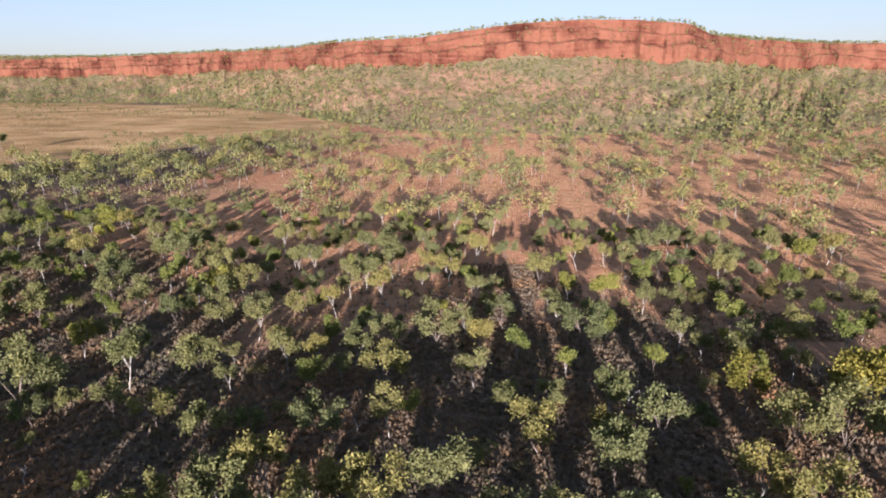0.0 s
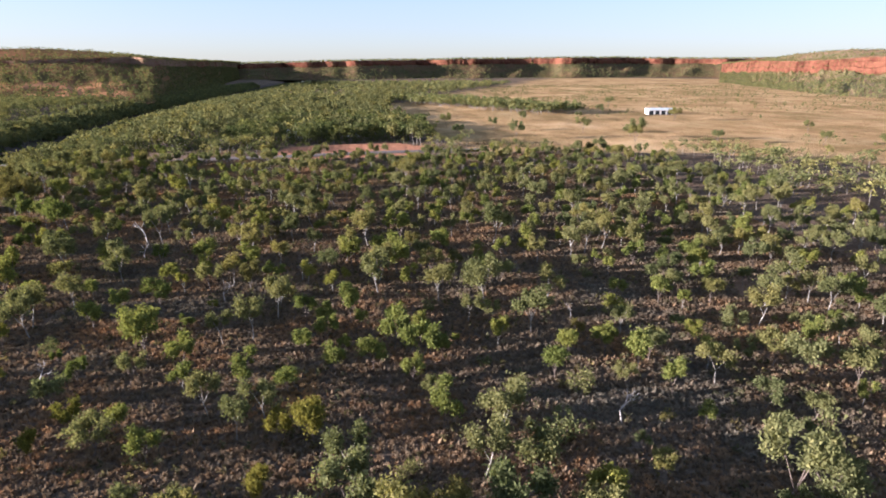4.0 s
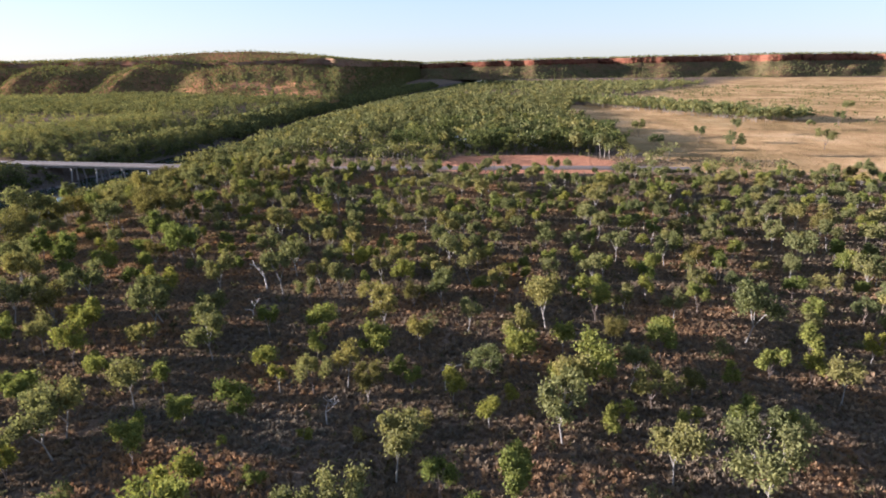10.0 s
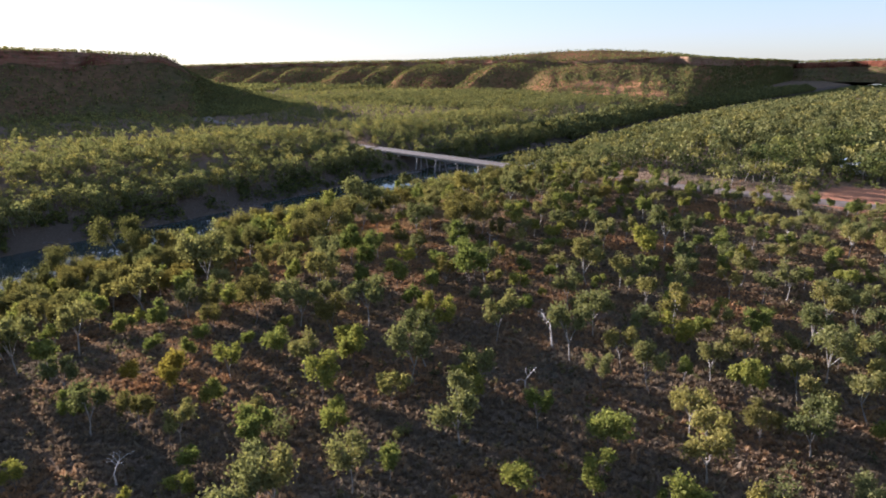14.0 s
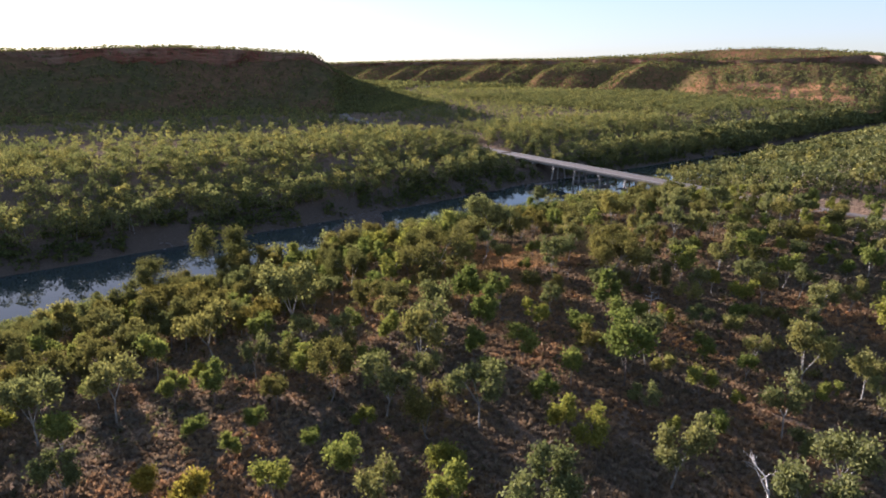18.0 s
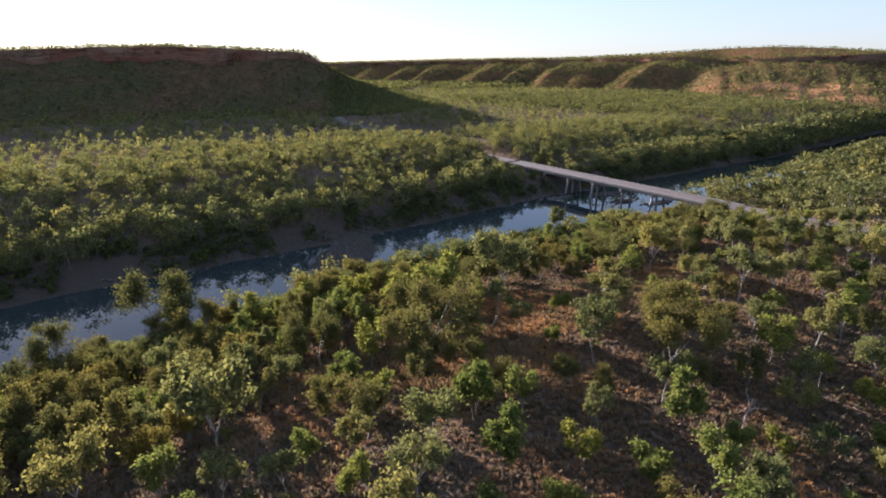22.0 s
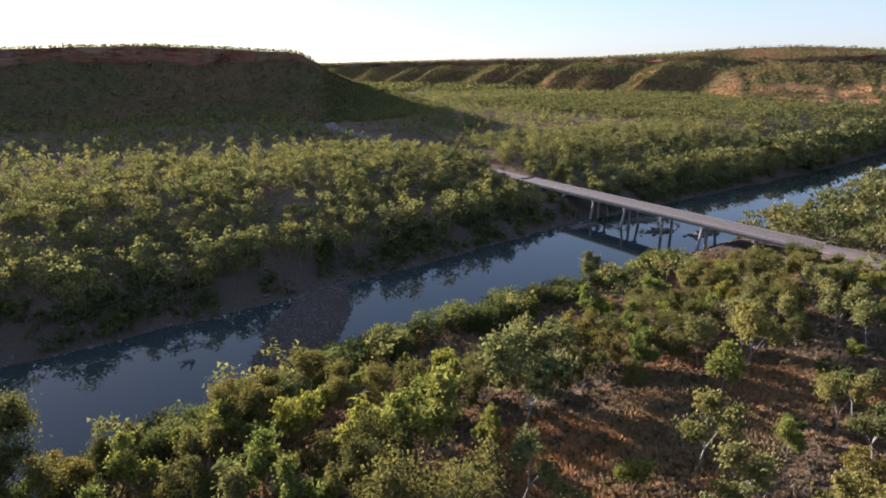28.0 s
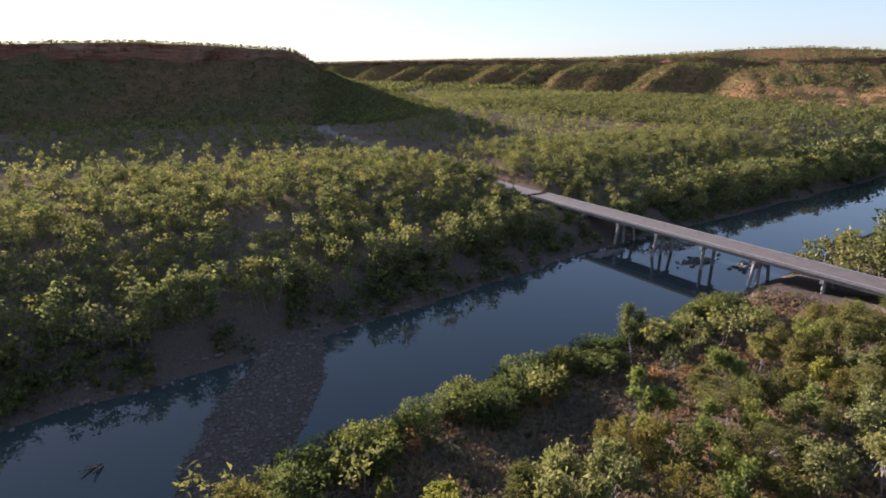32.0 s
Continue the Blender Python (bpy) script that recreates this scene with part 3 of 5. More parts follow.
    ledge = 6.0 * smooth(0.42, 0.5, v + 0.25 * fbm(s[:, None] / 80, 0.0, seed + 21)) + 3.0 * smooth(0.72, 0.78, v + 0.2 * fbm(s[:, None] / 50, 2.0, seed + 22))
    rough = fbm(s[:, None] / 5, v * 6, seed + 23, 3) * 3.2 + joint[:, None] * np.sin(np.pi * np.clip(v * 0.9 + 0.1, 0, 1)) ** 0.4
    d = (base + big)[:, None] + (ledge + rough * np.sin(np.pi * np.clip(v + 0.02, 0, 1)) ** 0.3 + 4.0 * v) * tall
    z = zb[:, None] + (zt - zb)[:, None] * v
    z[:, :1] -= 2.5
    out["cliff"] = (d, z)
    # plateau
    dt, zt0 = d[:, -1:], z[:, -1:]
    v = np.linspace(0, 1, 18)[None, :]
    d2 = dt + (back + big)[:, None] * v - dt * v
    d2 = np.maximum(d2, dt + 30 * v)
    z2 = zt0 + (zk[:, None] - zt0) * np.sin(v * np.pi / 2) + fbm(s[:, None] / 40, v * 5, seed + 31) * 2.5 * np.sin(np.pi * v)
    d2 = np.concatenate([d2, d2[:, -1:] + 40], 1)
    z2 = np.concatenate([z2, np.full((len(s), 1), -3.0)], 1)
    out["plateau"] = (d2, z2)
    root = tagged(empty(name), label, "escarpment", kind="structure")
    grids = {}
    for key, (dd, zz) in out.items():
        bb = b[:, None] + 0 * dd
        if skew and key == "talus":
            bb = bb + skew[1] * smooth(skew[0] - 1, skew[0] + 3, b)[:, None] * (1 - np.linspace(0, 1, dd.shape[1]))[None, :]
        x, y = bearing_xy(bb, dd, ref)
        m, c = dd.shape
        ii = np.arange(m * c).reshape(m, c)
        f = np.stack([ii[:-1, :-1], ii[:-1, 1:], ii[1:, 1:], ii[1:, :-1]], -1).reshape(-1, 4)
        P = np.stack([x, y, zz], -1)
        mesh_part(key, soup(key, P.reshape(-1, 3), f, key != "cliff"), rock if key == "cliff" else scree, root,
                  {"talus": "scree slope with dry grass and bushes", "cliff": "broken red sandstone cliff", "plateau": "flat wooded top"}[key])
        grids[key] = P
        if bare and key == "talus":
            vv = np.linspace(0, 1, c)[None, :]
            mask = smooth(bare[0], bare[0] + 2, b)[:, None] * (1 - smooth(bare[1] - 2, bare[1], b))[:, None] * smooth(bare[2], bare[2] + 0.1, vv) * (1 - smooth(bare[3] - 0.15, bare[3], vv))
            mask = mask * smooth(-0.02, 0.12, fbm(x / 34, y / 34, 91))
            at = root.children[-1].data.attributes.new("bare", "FLOAT", "POINT")
            at.data.foreach_set("value", np.asarray(mask, np.float32).ravel())
    return grids


def bearing_xy(b, d, ref):
    a = np.radians(b)
    return ref[0] - np.sin(a) * d, ref[1] + np.cos(a) * d


H_NORTH = hill("escarpment_north", (0, 0), [
    (-48, 800, 1250, 34, 66, 1700, 68), (-34, 560, 1100, 33, 66, 1500, 68), (-24.6, 375, 980, 31, 66, 1400, 68), (-19, 358, 800, 40, 66, 1150, 69),
    (-14.5, 350, 690, 41, 70, 1000, 71), (-12.5, 348, 665, 43, 80, 960, 79), (-8, 345, 645, 46, 85, 950, 84), (-3, 345, 640, 47, 86, 950, 85), (4, 350, 640, 46, 82, 940, 82),
    (11, 357, 660, 43, 72, 950, 73), (15, 372, 690, 43, 70, 1000, 70), (19, 430, 730, 42, 69, 1050, 69), (24.5, 547, 850, 40, 66, 1200, 66), (34, 790, 1100, 31, 64, 1500, 65),
    (45, 940, 1300, 32, 60, 1700, 72), (50, 1000, 1450, 28, 54, 1900, 80), (53.5, 1150, 1650, 26, 50, 2100, 74), (56.5, 1400, 2000, 22, 56, 2500, 56), (59, 1700, 2400, 18, 48, 3000, 50)],
    3.0, "long red sandstone escarpment with bushy scree, lit by the low sun", seed=3)
H_FAR = hill("escarpment_west", (-19, 13), [
    (50, 2300, 2720, 52.6, 71.7, 2936, 73.2), (58, 2300, 2657, 49.4, 67.9, 3017, 69.5), (67, 2300, 2573, 50.7, 74.3, 2933, 75.0), (77, 2100, 2331, 50.9, 70.6, 2691, 70.5), (88, 2000, 2189, 44.9, 64.1, 2549, 64.8), (98, 2000, 2147, 39.2, 55.9, 2507, 56.4), (105, 2050, 2176, 33.1, 46.6, 2500, 47.3), (114, 2200, 2305, 29.6, 44.2, 2593, 45.1)],
    8.0, "distant line of red cliffs and spurs across the valley", spurs=(170, 0, 1), ridge=1.2, gully=200, gully_h=10, wiggle=240, wiggle_len=330, seed=41, scree=SLOPE_DARK)
H_WEST = hill("mesa_west", (-55, 10), [
    (102.3, 2200, 2320, 38.2, 54.5, 2563, 55.1), (104, 1560, 1720, 40, 53.5, 2024, 54), (105.5, 1310, 1490, 40, 52.5, 1800, 54), (107, 1150, 1350, 41, 53, 1720, 56), (108.6, 1000, 1240, 41, 54, 1660, 58), (110.4, 765, 1190, 43, 56, 1680, 63), (111.5, 745, 1244, 44.8, 59.1, 1724, 69.0), (114, 745, 1200, 47, 55, 1700, 77), (118, 765, 1180, 46, 53, 1600, 80), (122, 778, 1220, 43, 48, 1650, 78), (124.4, 991, 1201, 46.4, 54.4, 1531, 69.9), (126.0, 1014, 1224, 46.4, 54.4, 1554, 67.5), (129.8, 1072, 1282, 45.9, 53.9, 1612, 62.2), (131.2, 1094, 1304, 45.2, 53.2, 1634, 60.6), (134.4, 1158, 1368, 44.2, 52.2, 1698, 58.3), (135.8, 1186, 1396, 43.7, 51.7, 1726, 57.4), (139.8, 1266, 1476, 43.7, 51.7, 1806, 56.9), (141.4, 1298, 1508, 43.8, 51.8, 1838, 57.1), (146.4, 1377, 1587, 42.3, 50.3, 1917, 54.2), (148, 1395, 1605, 41.4, 49.4, 1935, 52.6), (153.5, 1452, 1662, 37.9, 45.9, 1992, 48.0), (158, 1490, 1700, 34.7, 42.7, 2030, 44.1)],
    6.0, "broad wooded mesa with an orange scree spur", spurs=(150, 100, 170), skew=(124, 2.6), ribs=(122.5, 118, 20.0), ridge=1.6, gully=110, gully_h=6, wiggle=22, wiggle_len=210, seed=61, rock=CLIFF_DULL, scree=SLOPE_DULL, bare=(111, 121, 0.08, 0.55))
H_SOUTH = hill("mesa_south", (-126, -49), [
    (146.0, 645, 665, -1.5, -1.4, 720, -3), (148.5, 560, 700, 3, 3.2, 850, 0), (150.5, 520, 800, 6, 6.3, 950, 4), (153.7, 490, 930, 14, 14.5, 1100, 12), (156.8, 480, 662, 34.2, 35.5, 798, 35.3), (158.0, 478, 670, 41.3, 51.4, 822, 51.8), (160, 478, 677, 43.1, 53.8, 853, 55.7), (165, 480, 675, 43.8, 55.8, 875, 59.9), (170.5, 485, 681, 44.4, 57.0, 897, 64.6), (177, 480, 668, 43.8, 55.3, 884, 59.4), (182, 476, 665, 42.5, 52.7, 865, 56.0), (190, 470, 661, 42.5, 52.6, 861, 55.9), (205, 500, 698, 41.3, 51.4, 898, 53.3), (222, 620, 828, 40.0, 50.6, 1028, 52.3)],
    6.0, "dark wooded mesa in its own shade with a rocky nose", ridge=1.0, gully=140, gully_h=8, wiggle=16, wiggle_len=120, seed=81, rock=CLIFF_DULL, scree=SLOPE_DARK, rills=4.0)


# ---------------------------------------------------------------- trees
def tree_shape(rng, tall=7.0, spread=2.2, clear=0.42, clumps=11, leaves=34, leaf=0.24, lean=0.12, sub=True, clump_r=(0.55, 0.95)):
    """Wood (tapered trunk with limbs) and crown (clumps of leaves at the limbs' ends)."""
    wood, centres, radii = [], [], []
    r0 = 0.017 * tall
    p = np.zeros(3)
    p[2] = -0.25
    d = np.array([rng.normal(0, lean), rng.normal(0, lean), 1.0])
    fork = tall * clear
    pts = [p]
    for k in range(3):
        q = pts[-1] + d * (fork / 3) + rng.normal(0, 0.05 * tall / 7, 3) * (1, 1, 0)
        pts.append(q)
    for k in range(3):
        wood.append(tube(pts[k], pts[k + 1], r0 * (1 - 0.16 * k), r0 * (1 - 0.16 * (k + 1)), 6))
    fork_p = pts[-1]
    limbs = rng.integers(3, 5)
    per = int(np.ceil(clumps / limbs))
    for i in range(limbs):
        a = 2 * np.pi * (i + rng.uniform(-0.3, 0.3)) / limbs
        reach = spread * rng.uniform(0.45, 0.95)
        rise = (tall - fork) * rng.uniform(0.55, 0.95)
        elbow = fork_p + np.array([np.cos(a) * reach * 0.45, np.sin(a) * reach * 0.45, rise * 0.5])
        wood.append(tube(fork_p, elbow, r0 * 0.5, r0 * 0.3, 5))
        for j in range(per):
            b = a + rng.uniform(-0.9, 0.9)
            e = elbow + np.array([np.cos(b) * reach * rng.uniform(0.2, 0.75), np.sin(b) * reach * rng.uniform(0.2, 0.75), rise * rng.uniform(0.05, 0.5)])
            e[2] = min(e[2], tall - 0.4)
            if sub:
                wood.append(tube(elbow, e, r0 * 0.26, r0 * 0.08, 4))
            centres.append(e)
            radii.append(rng.uniform(*clump_r) * tall / 7)
    pos = []
    for c, r in zip(centres, radii):
        q = rng.normal(size=(leaves, 3))
        pos.append(c + q * r * np.array([0.60, 0.60, 0.46]))
    crown = leaf_blades(np.vstack(pos), leaf * 1.12, rng, 0.4)
    return merge(wood), crown


def dead_shape(rng, tall=4.0):
    wood = []

    def grow(p, d, length, r, depth):
        q = p + d * length
        wood.append(tube(p, q, r, r * 0.6, 5))
        if depth == 0:
            return
        for _ in range(rng.integers(2, 4)):
            nd = d + rng.normal(0, 0.55, 3)
            nd[2] = abs(nd[2]) * 0.8 + 0.15
            nd /= np.linalg.norm(nd)
            grow(q, nd, length * rng.uniform(0.55, 0.85), r * 0.55, depth - 1)

    grow(np.array([0, 0, -0.2]), np.array([rng.normal(0, 0.15), rng.normal(0, 0.15), 1.0]), tall * 0.33, 0.025 * tall, 4)
    return merge(wood)


def shrub_shape(rng, r=1.3, leaves=560, leaf=0.125):
    pos = []
    for _ in range(7):
        c = rng.normal(0, 0.45, 3) * r
        c[2] = abs(c[2]) + 0.45 * r
        q = rng.normal(size=(leaves // 7, 3))
        q /= np.linalg.norm(q, axis=1)[:, None]
        pos.append(c + q * rng.uniform(0.3, 1, (leaves // 7, 1)) ** 0.5 * r * 0.6)
    pos = np.vstack(pos)
    pos[:, 2] = np.maximum(pos[:, 2], 0.03)
    stems = [tube((0, 0, -0.2), (rng.normal(0, 0.4) * r, rng.normal(0, 0.4) * r, r * 0.7), 0.05, 0.02, 4) for _ in range(4)]
    return merge(stems), leaf_blades(pos, leaf, rng)


KINDS = {
    "gum_tree": dict(tall=7, shape=lambda g: tree_shape(g, 7.0, 2.6, 0.30, 26, 112, 0.135, 0.12, True, (0.38, 0.82)), leaf=LEAF_GUM, bark=BARK_PALE, n=6,
                     label="slender gum tree with pale trunk and open olive crown", cat="tree", group="gum trees of the savanna"),
    "bloodwood_tree": dict(tall=6, shape=lambda g: tree_shape(g, 6.0, 2.0, 0.20, 25, 108, 0.13, 0.08, True, (0.40, 0.86)), leaf=LEAF_BRIGHT, bark=BARK_DARK, n=6,
                           label="small bloodwood tree with an uneven fresh green crown", cat="tree", group="bloodwood trees of the savanna"),
    "grey_box_tree": dict(tall=6.5, shape=lambda g: tree_shape(g, 6.5, 3.0, 0.22, 27, 100, 0.135, 0.2, True, (0.40, 0.82)), leaf=LEAF_GREY, bark=BARK_DARK, n=6,
                          label="spreading grey-green box tree on dry grass", cat="tree", group="box trees of the savanna"),
    "river_gum": dict(tall=12, shape=lambda g: tree_shape(g, 12.0, 7.0, 0.20, 50, 190, 0.15, 0.24, True, (0.45, 0.95)), leaf=LEAF_RIVER, bark=BARK_PALE, n=5,
                      label="tall river gum with white limbs and a broad crown", cat="tree", group="river gums on the banks"),
    "wattle_tree": dict(tall=6.0, shape=lambda g: tree_shape(g, 6.0, 2.1, 0.2, 26, 130, 0.12, 0.1, True, (0.45, 0.9)), leaf=LEAF_YELLOW, bark=BARK_DARK, n=3,
                        label="yellow-green wattle tree with a rounded leafy crown", cat="tree", group="wattles of the savanna"),
    "young_gum_tree": dict(tall=5.5, shape=lambda g: tree_shape(g, 5.5, 1.5, 0.26, 20, 105, 0.125, 0.1, True, (0.40, 0.85)), leaf=LEAF_BRIGHT, bark=BARK_PALE, n=5,
                           label="young gum tree with a thin trunk and fresh leaves", cat="tree", group="young gums of the savanna"),
    "ghost_gum_tree": dict(tall=7.5, shape=lambda g: tree_shape(g, 7.5, 2.6, 0.36, 24, 108, 0.14, 0.18, True, (0.36, 0.8)), leaf=LEAF_GUM, bark=BARK_PALE, n=5,
                           label="ghost gum with white leaning trunk and loose crown", cat="tree", group="ghost gums near the river"),
    "paperbark_tree": dict(tall=8, shape=lambda g: tree_shape(g, 8.0, 2.9, 0.14, 34, 120, 0.135, 0.16, True, (0.40, 0.85)), leaf=LEAF_RIVER, bark=BARK_GREY, n=5,
                           label="leafy yellow-olive paperbark tree branching near the ground", cat="tree", group="paperbarks towards the river"),
    "shrub": dict(tall=2.0, shape=lambda g: shrub_shape(g), leaf=LEAF_GUM, bark=BARK_DARK, n=4,
                  label="low leafy shrub among dry tussocks", cat="shrub", group="shrubs of the savanna"),
    "rusty_shrub": dict(tall=1.6, shape=lambda g: shrub_shape(g, 1.3, 600, 0.11), leaf=LEAF_RUST, bark=BARK_DARK, n=3,
                        label="low rusty-brown dry shrub in long grass", cat="shrub", group="dry shrubs above the river"),
    "bank_shrub": dict(tall=3.6, shape=lambda g: shrub_shape(g, 2.3, 1700, 0.15), leaf=LEAF_DARK, bark=BARK_DARK, n=4,
                       label="dense dark green shrub on the river bank", cat="shrub", group="shrubs along the river bank"),
}
MASTERS, COUNT = {}, {}


def plant(kind, x, y, size, turn, z=None):
    """One tree or shrub of that kind at x, y; size is a factor on its usual height."""
    spec = KINDS[kind]
    made = MASTERS.setdefault(kind, [])
    c = COUNT[kind] = COUNT.get(kind, -1) + 1
    zz = float(height(x, y)) if z is None else z
    wide, lift = (1.0, 1.0) if "shrub" in kind else (0.94, 1.06)
    m = Matrix.Translation((x, y, zz)) @ Matrix.Rotation(turn, 4, "Z") @ Matrix.Diagonal((size * wide, size * wide, size * lift, 1))
    if c < spec["n"]:
        g = np.random.default_rng(100 + 7 * c + len(kind))
        wood, crown = spec["shape"](g)
        root = tagged(empty(kind), spec["label"], spec["cat"], spec["group"])
        mesh_part("stem" if "shrub" in kind else "trunk", soup("trunk", *wood, True), spec["bark"], root)
        mesh_part("crown", soup("crown", *crown), spec["leaf"], root)
        made.append(root)
        root.matrix_basis = m
        return root
    ob = copy_thing(made[c % spec["n"]], Matrix())
    ob.matrix_basis = m
    return ob

# trees and shrubs that stand along the flight: place and height, kind by kind and stretch by stretch
STANDING = []
STANDING += [("gum_tree", *p) for p in [
    (-15.1, 53.2, 6.4), (9.2, 59.7, 7.6), (-6.9, 65.2, 6.1), (-37.7, 59.9, 4.4), (-32.3, 92.2, 7.5), (-30.1, 95.4, 7.7), (-11.7, 114.2, 7.4),
    (-81.4, -7.9, 6.3), (-72.9, 26.7, 7.9), (-99.3, 36.1, 8.6), (-116.4, 31.5, 8.0), (-113.6, 23.0, 7.7), (-124.5, 12.4, 7.9),
    (-137.5, -8.1, 5.8), (-144.2, -1.9, 6.2), (-142.1, 7.0, 5.0), (-114.7, -4.6, 4.9), (-52.9, 44.7, 2.8), (-50.0, 79.3, 7.6),
    (-109.5, -4.2, 7.9), (-106.5, -41.3, 8.3), (-94.0, -41.0, 4.8), (-110.8, 30.9, 9.0), (-118.4, 12.4, 9.0), (-139.9, -51.5, 8.5),
    (-139.6, -42.4, 7.3), (-141.8, -14.2, 8.2), (-137.2, 5.6, 7.4), (-129.9, -36.9, 8.5), (-135.3, -50.3, 9.5)]]
STANDING += [("gum_tree", *p) for p in [
    (-145.1, -81.6, 9.4), (-147.7, 10.1, 9.7), (-147.9, 39.5, 10.2), (-153.0, -49.5, 8.2), (-155.0, -37.8, 9.2), (-141.5, -77.3, 6.6),
    (-154.6, -25.8, 7.1), (-109.7, -42.6, 8.0), (-103.1, -80.6, 6.0), (-214.4, -48.7, 10.7), (-102.6, -68.8, 6.8), (-135.4, -75.8, 8.8),
    (-183.4, -50.9, 9.6), (-135.8, -109.5, 14.5), (-123.1, -107.4, 10.0), (-235.8, -126.3, 8.8), (-222.1, -107.3, 7.8),
    (-194.3, -131.0, 15.6), (-248.5, -168.9, 9.3), (-204.3, -140.9, 12.5), (-229.9, -123.0, 11.6), (-253.0, -121.0, 10.1),
    (-226.6, -107.6, 6.9), (-239.9, -128.9, 9.0)]]
STANDING += [("bloodwood_tree", *p) for p in [
    (-28.9, 73.5, 5.3), (-26.2, 82.2, 3.5), (16.5, 73.1, 5.0), (30.3, 87.4, 6.4), (-13.9, 56.6, 4.5), (-60.4, 103.8, 6.0),
    (-42.4, 40.1, 2.7), (15.2, 49.1, 2.2), (27.4, 51.1, 3.0), (-61.3, 33.7, 5.5), (-85.2, 35.8, 5.6), (-91.3, 44.9, 5.6), (-80.1, 49.6, 5.6),
    (-99.6, 18.7, 4.4), (-90.6, 11.7, 5.6), (-94.9, 1.8, 5.1), (-107.6, 0.8, 5.2), (-99.3, 4.6, 5.4), (-111.6, 8.0, 5.1), (-89.3, 6.5, 5.0),
    (-85.5, 0.8, 4.7), (-87.5, -5.0, 5.5), (-95.9, 14.6, 7.0), (-91.1, 18.3, 7.9), (-103.2, 4.3, 5.6), (-96.7, -20.3, 8.5),
    (-96.6, -16.7, 3.5), (-90.7, -26.8, 4.0), (-106.7, 15.2, 3.4), (-86.9, 17.0, 4.8)]]
STANDING += [("bloodwood_tree", *p) for p in [
    (-92.5, 21.5, 4.3), (-93.1, 59.1, 4.2), (-138.8, -23.7, 6.8), (-128.8, 65.6, 5.8), (-110.4, 54.7, 5.0), (-101.6, -22.7, 7.0),
    (-102.4, -42.8, 4.9), (-113.3, -30.1, 5.1), (-115.9, -25.0, 6.1), (-105.5, -17.3, 3.1), (-92.8, -14.4, 5.9), (-97.0, -32.4, 2.5),
    (-91.3, -36.7, 3.2), (-91.8, -6.0, 2.0), (-126.9, -26.9, 5.3), (-132.4, -21.8, 5.1), (-131.8, -12.8, 6.9), (-95.9, 7.6, 3.3),
    (-107.6, 7.8, 6.4), (-132.5, 7.1, 7.2), (-129.1, 16.1, 8.7), (-120.1, 17.9, 5.0), (-102.5, 14.9, 4.9), (-104.6, 9.6, 3.7),
    (-96.4, 19.4, 2.6), (-97.3, 24.0, 1.9), (-140.6, 26.2, 6.0), (-130.7, 58.1, 3.3), (-106.9, -32.0, 5.5), (-105.1, -50.6, 3.9)]]
STANDING += [("bloodwood_tree", *p) for p in [
    (-131.8, -57.7, 7.5), (-124.7, -55.1, 6.9), (-120.9, -47.7, 5.1), (-151.5, 17.8, 8.1), (-128.8, 11.9, 5.1), (-113.5, -15.5, 2.6),
    (-111.1, -34.4, 3.8), (-111.2, -24.2, 1.9), (-144.7, 26.9, 5.8), (-121.0, 25.5, 4.4), (-123.9, 31.9, 5.0), (-123.9, 36.5, 4.3),
    (-132.8, 33.2, 4.3), (-155.5, 51.3, 5.2), (-160.2, 8.9, 5.0), (-158.6, -15.5, 7.2), (-158.4, 35.0, 5.6), (-135.0, -15.5, 3.2),
    (-170.5, -26.5, 5.1), (-176.7, -19.9, 6.4), (-134.8, -61.9, 5.6), (-101.8, -72.0, 4.5), (-107.4, -53.4, 4.1), (-105.5, -46.5, 2.9),
    (-100.9, -53.5, 2.6), (-94.5, -64.1, 3.6), (-117.1, -33.1, 2.6), (-120.7, -29.3, 2.6), (-125.6, -73.9, 3.8), (-119.5, -98.3, 4.2)]]
STANDING += [("bloodwood_tree", *p) for p in [
    (-118.0, -77.0, 4.2), (-126.4, -67.8, 5.7), (-149.9, -57.3, 6.0), (-165.3, -26.6, 7.3), (-201.1, -48.2, 9.1), (-113.9, -52.7, 6.5),
    (-114.1, -62.1, 5.3), (-123.3, -50.3, 3.5), (-136.6, -41.2, 6.1), (-133.2, -39.5, 3.9), (-169.1, -56.7, 5.6), (-115.4, -94.8, 5.6),
    (-119.3, -90.8, 6.2), (-121.6, -80.8, 3.9), (-115.6, -83.9, 3.7), (-131.8, -73.9, 4.0), (-148.1, -73.2, 5.1), (-152.0, -66.8, 5.6),
    (-149.0, -60.7, 6.4), (-164.6, -64.8, 10.1), (-157.8, -76.8, 6.4), (-165.7, -82.4, 6.1), (-151.9, -80.8, 5.6), (-171.8, -53.7, 2.7),
    (-159.0, -53.9, 3.7), (-163.2, -51.2, 4.3), (-178.9, -62.7, 4.7), (-180.6, -47.6, 3.9), (-200.7, -69.9, 6.5), (-220.0, -91.8, 6.0)]]
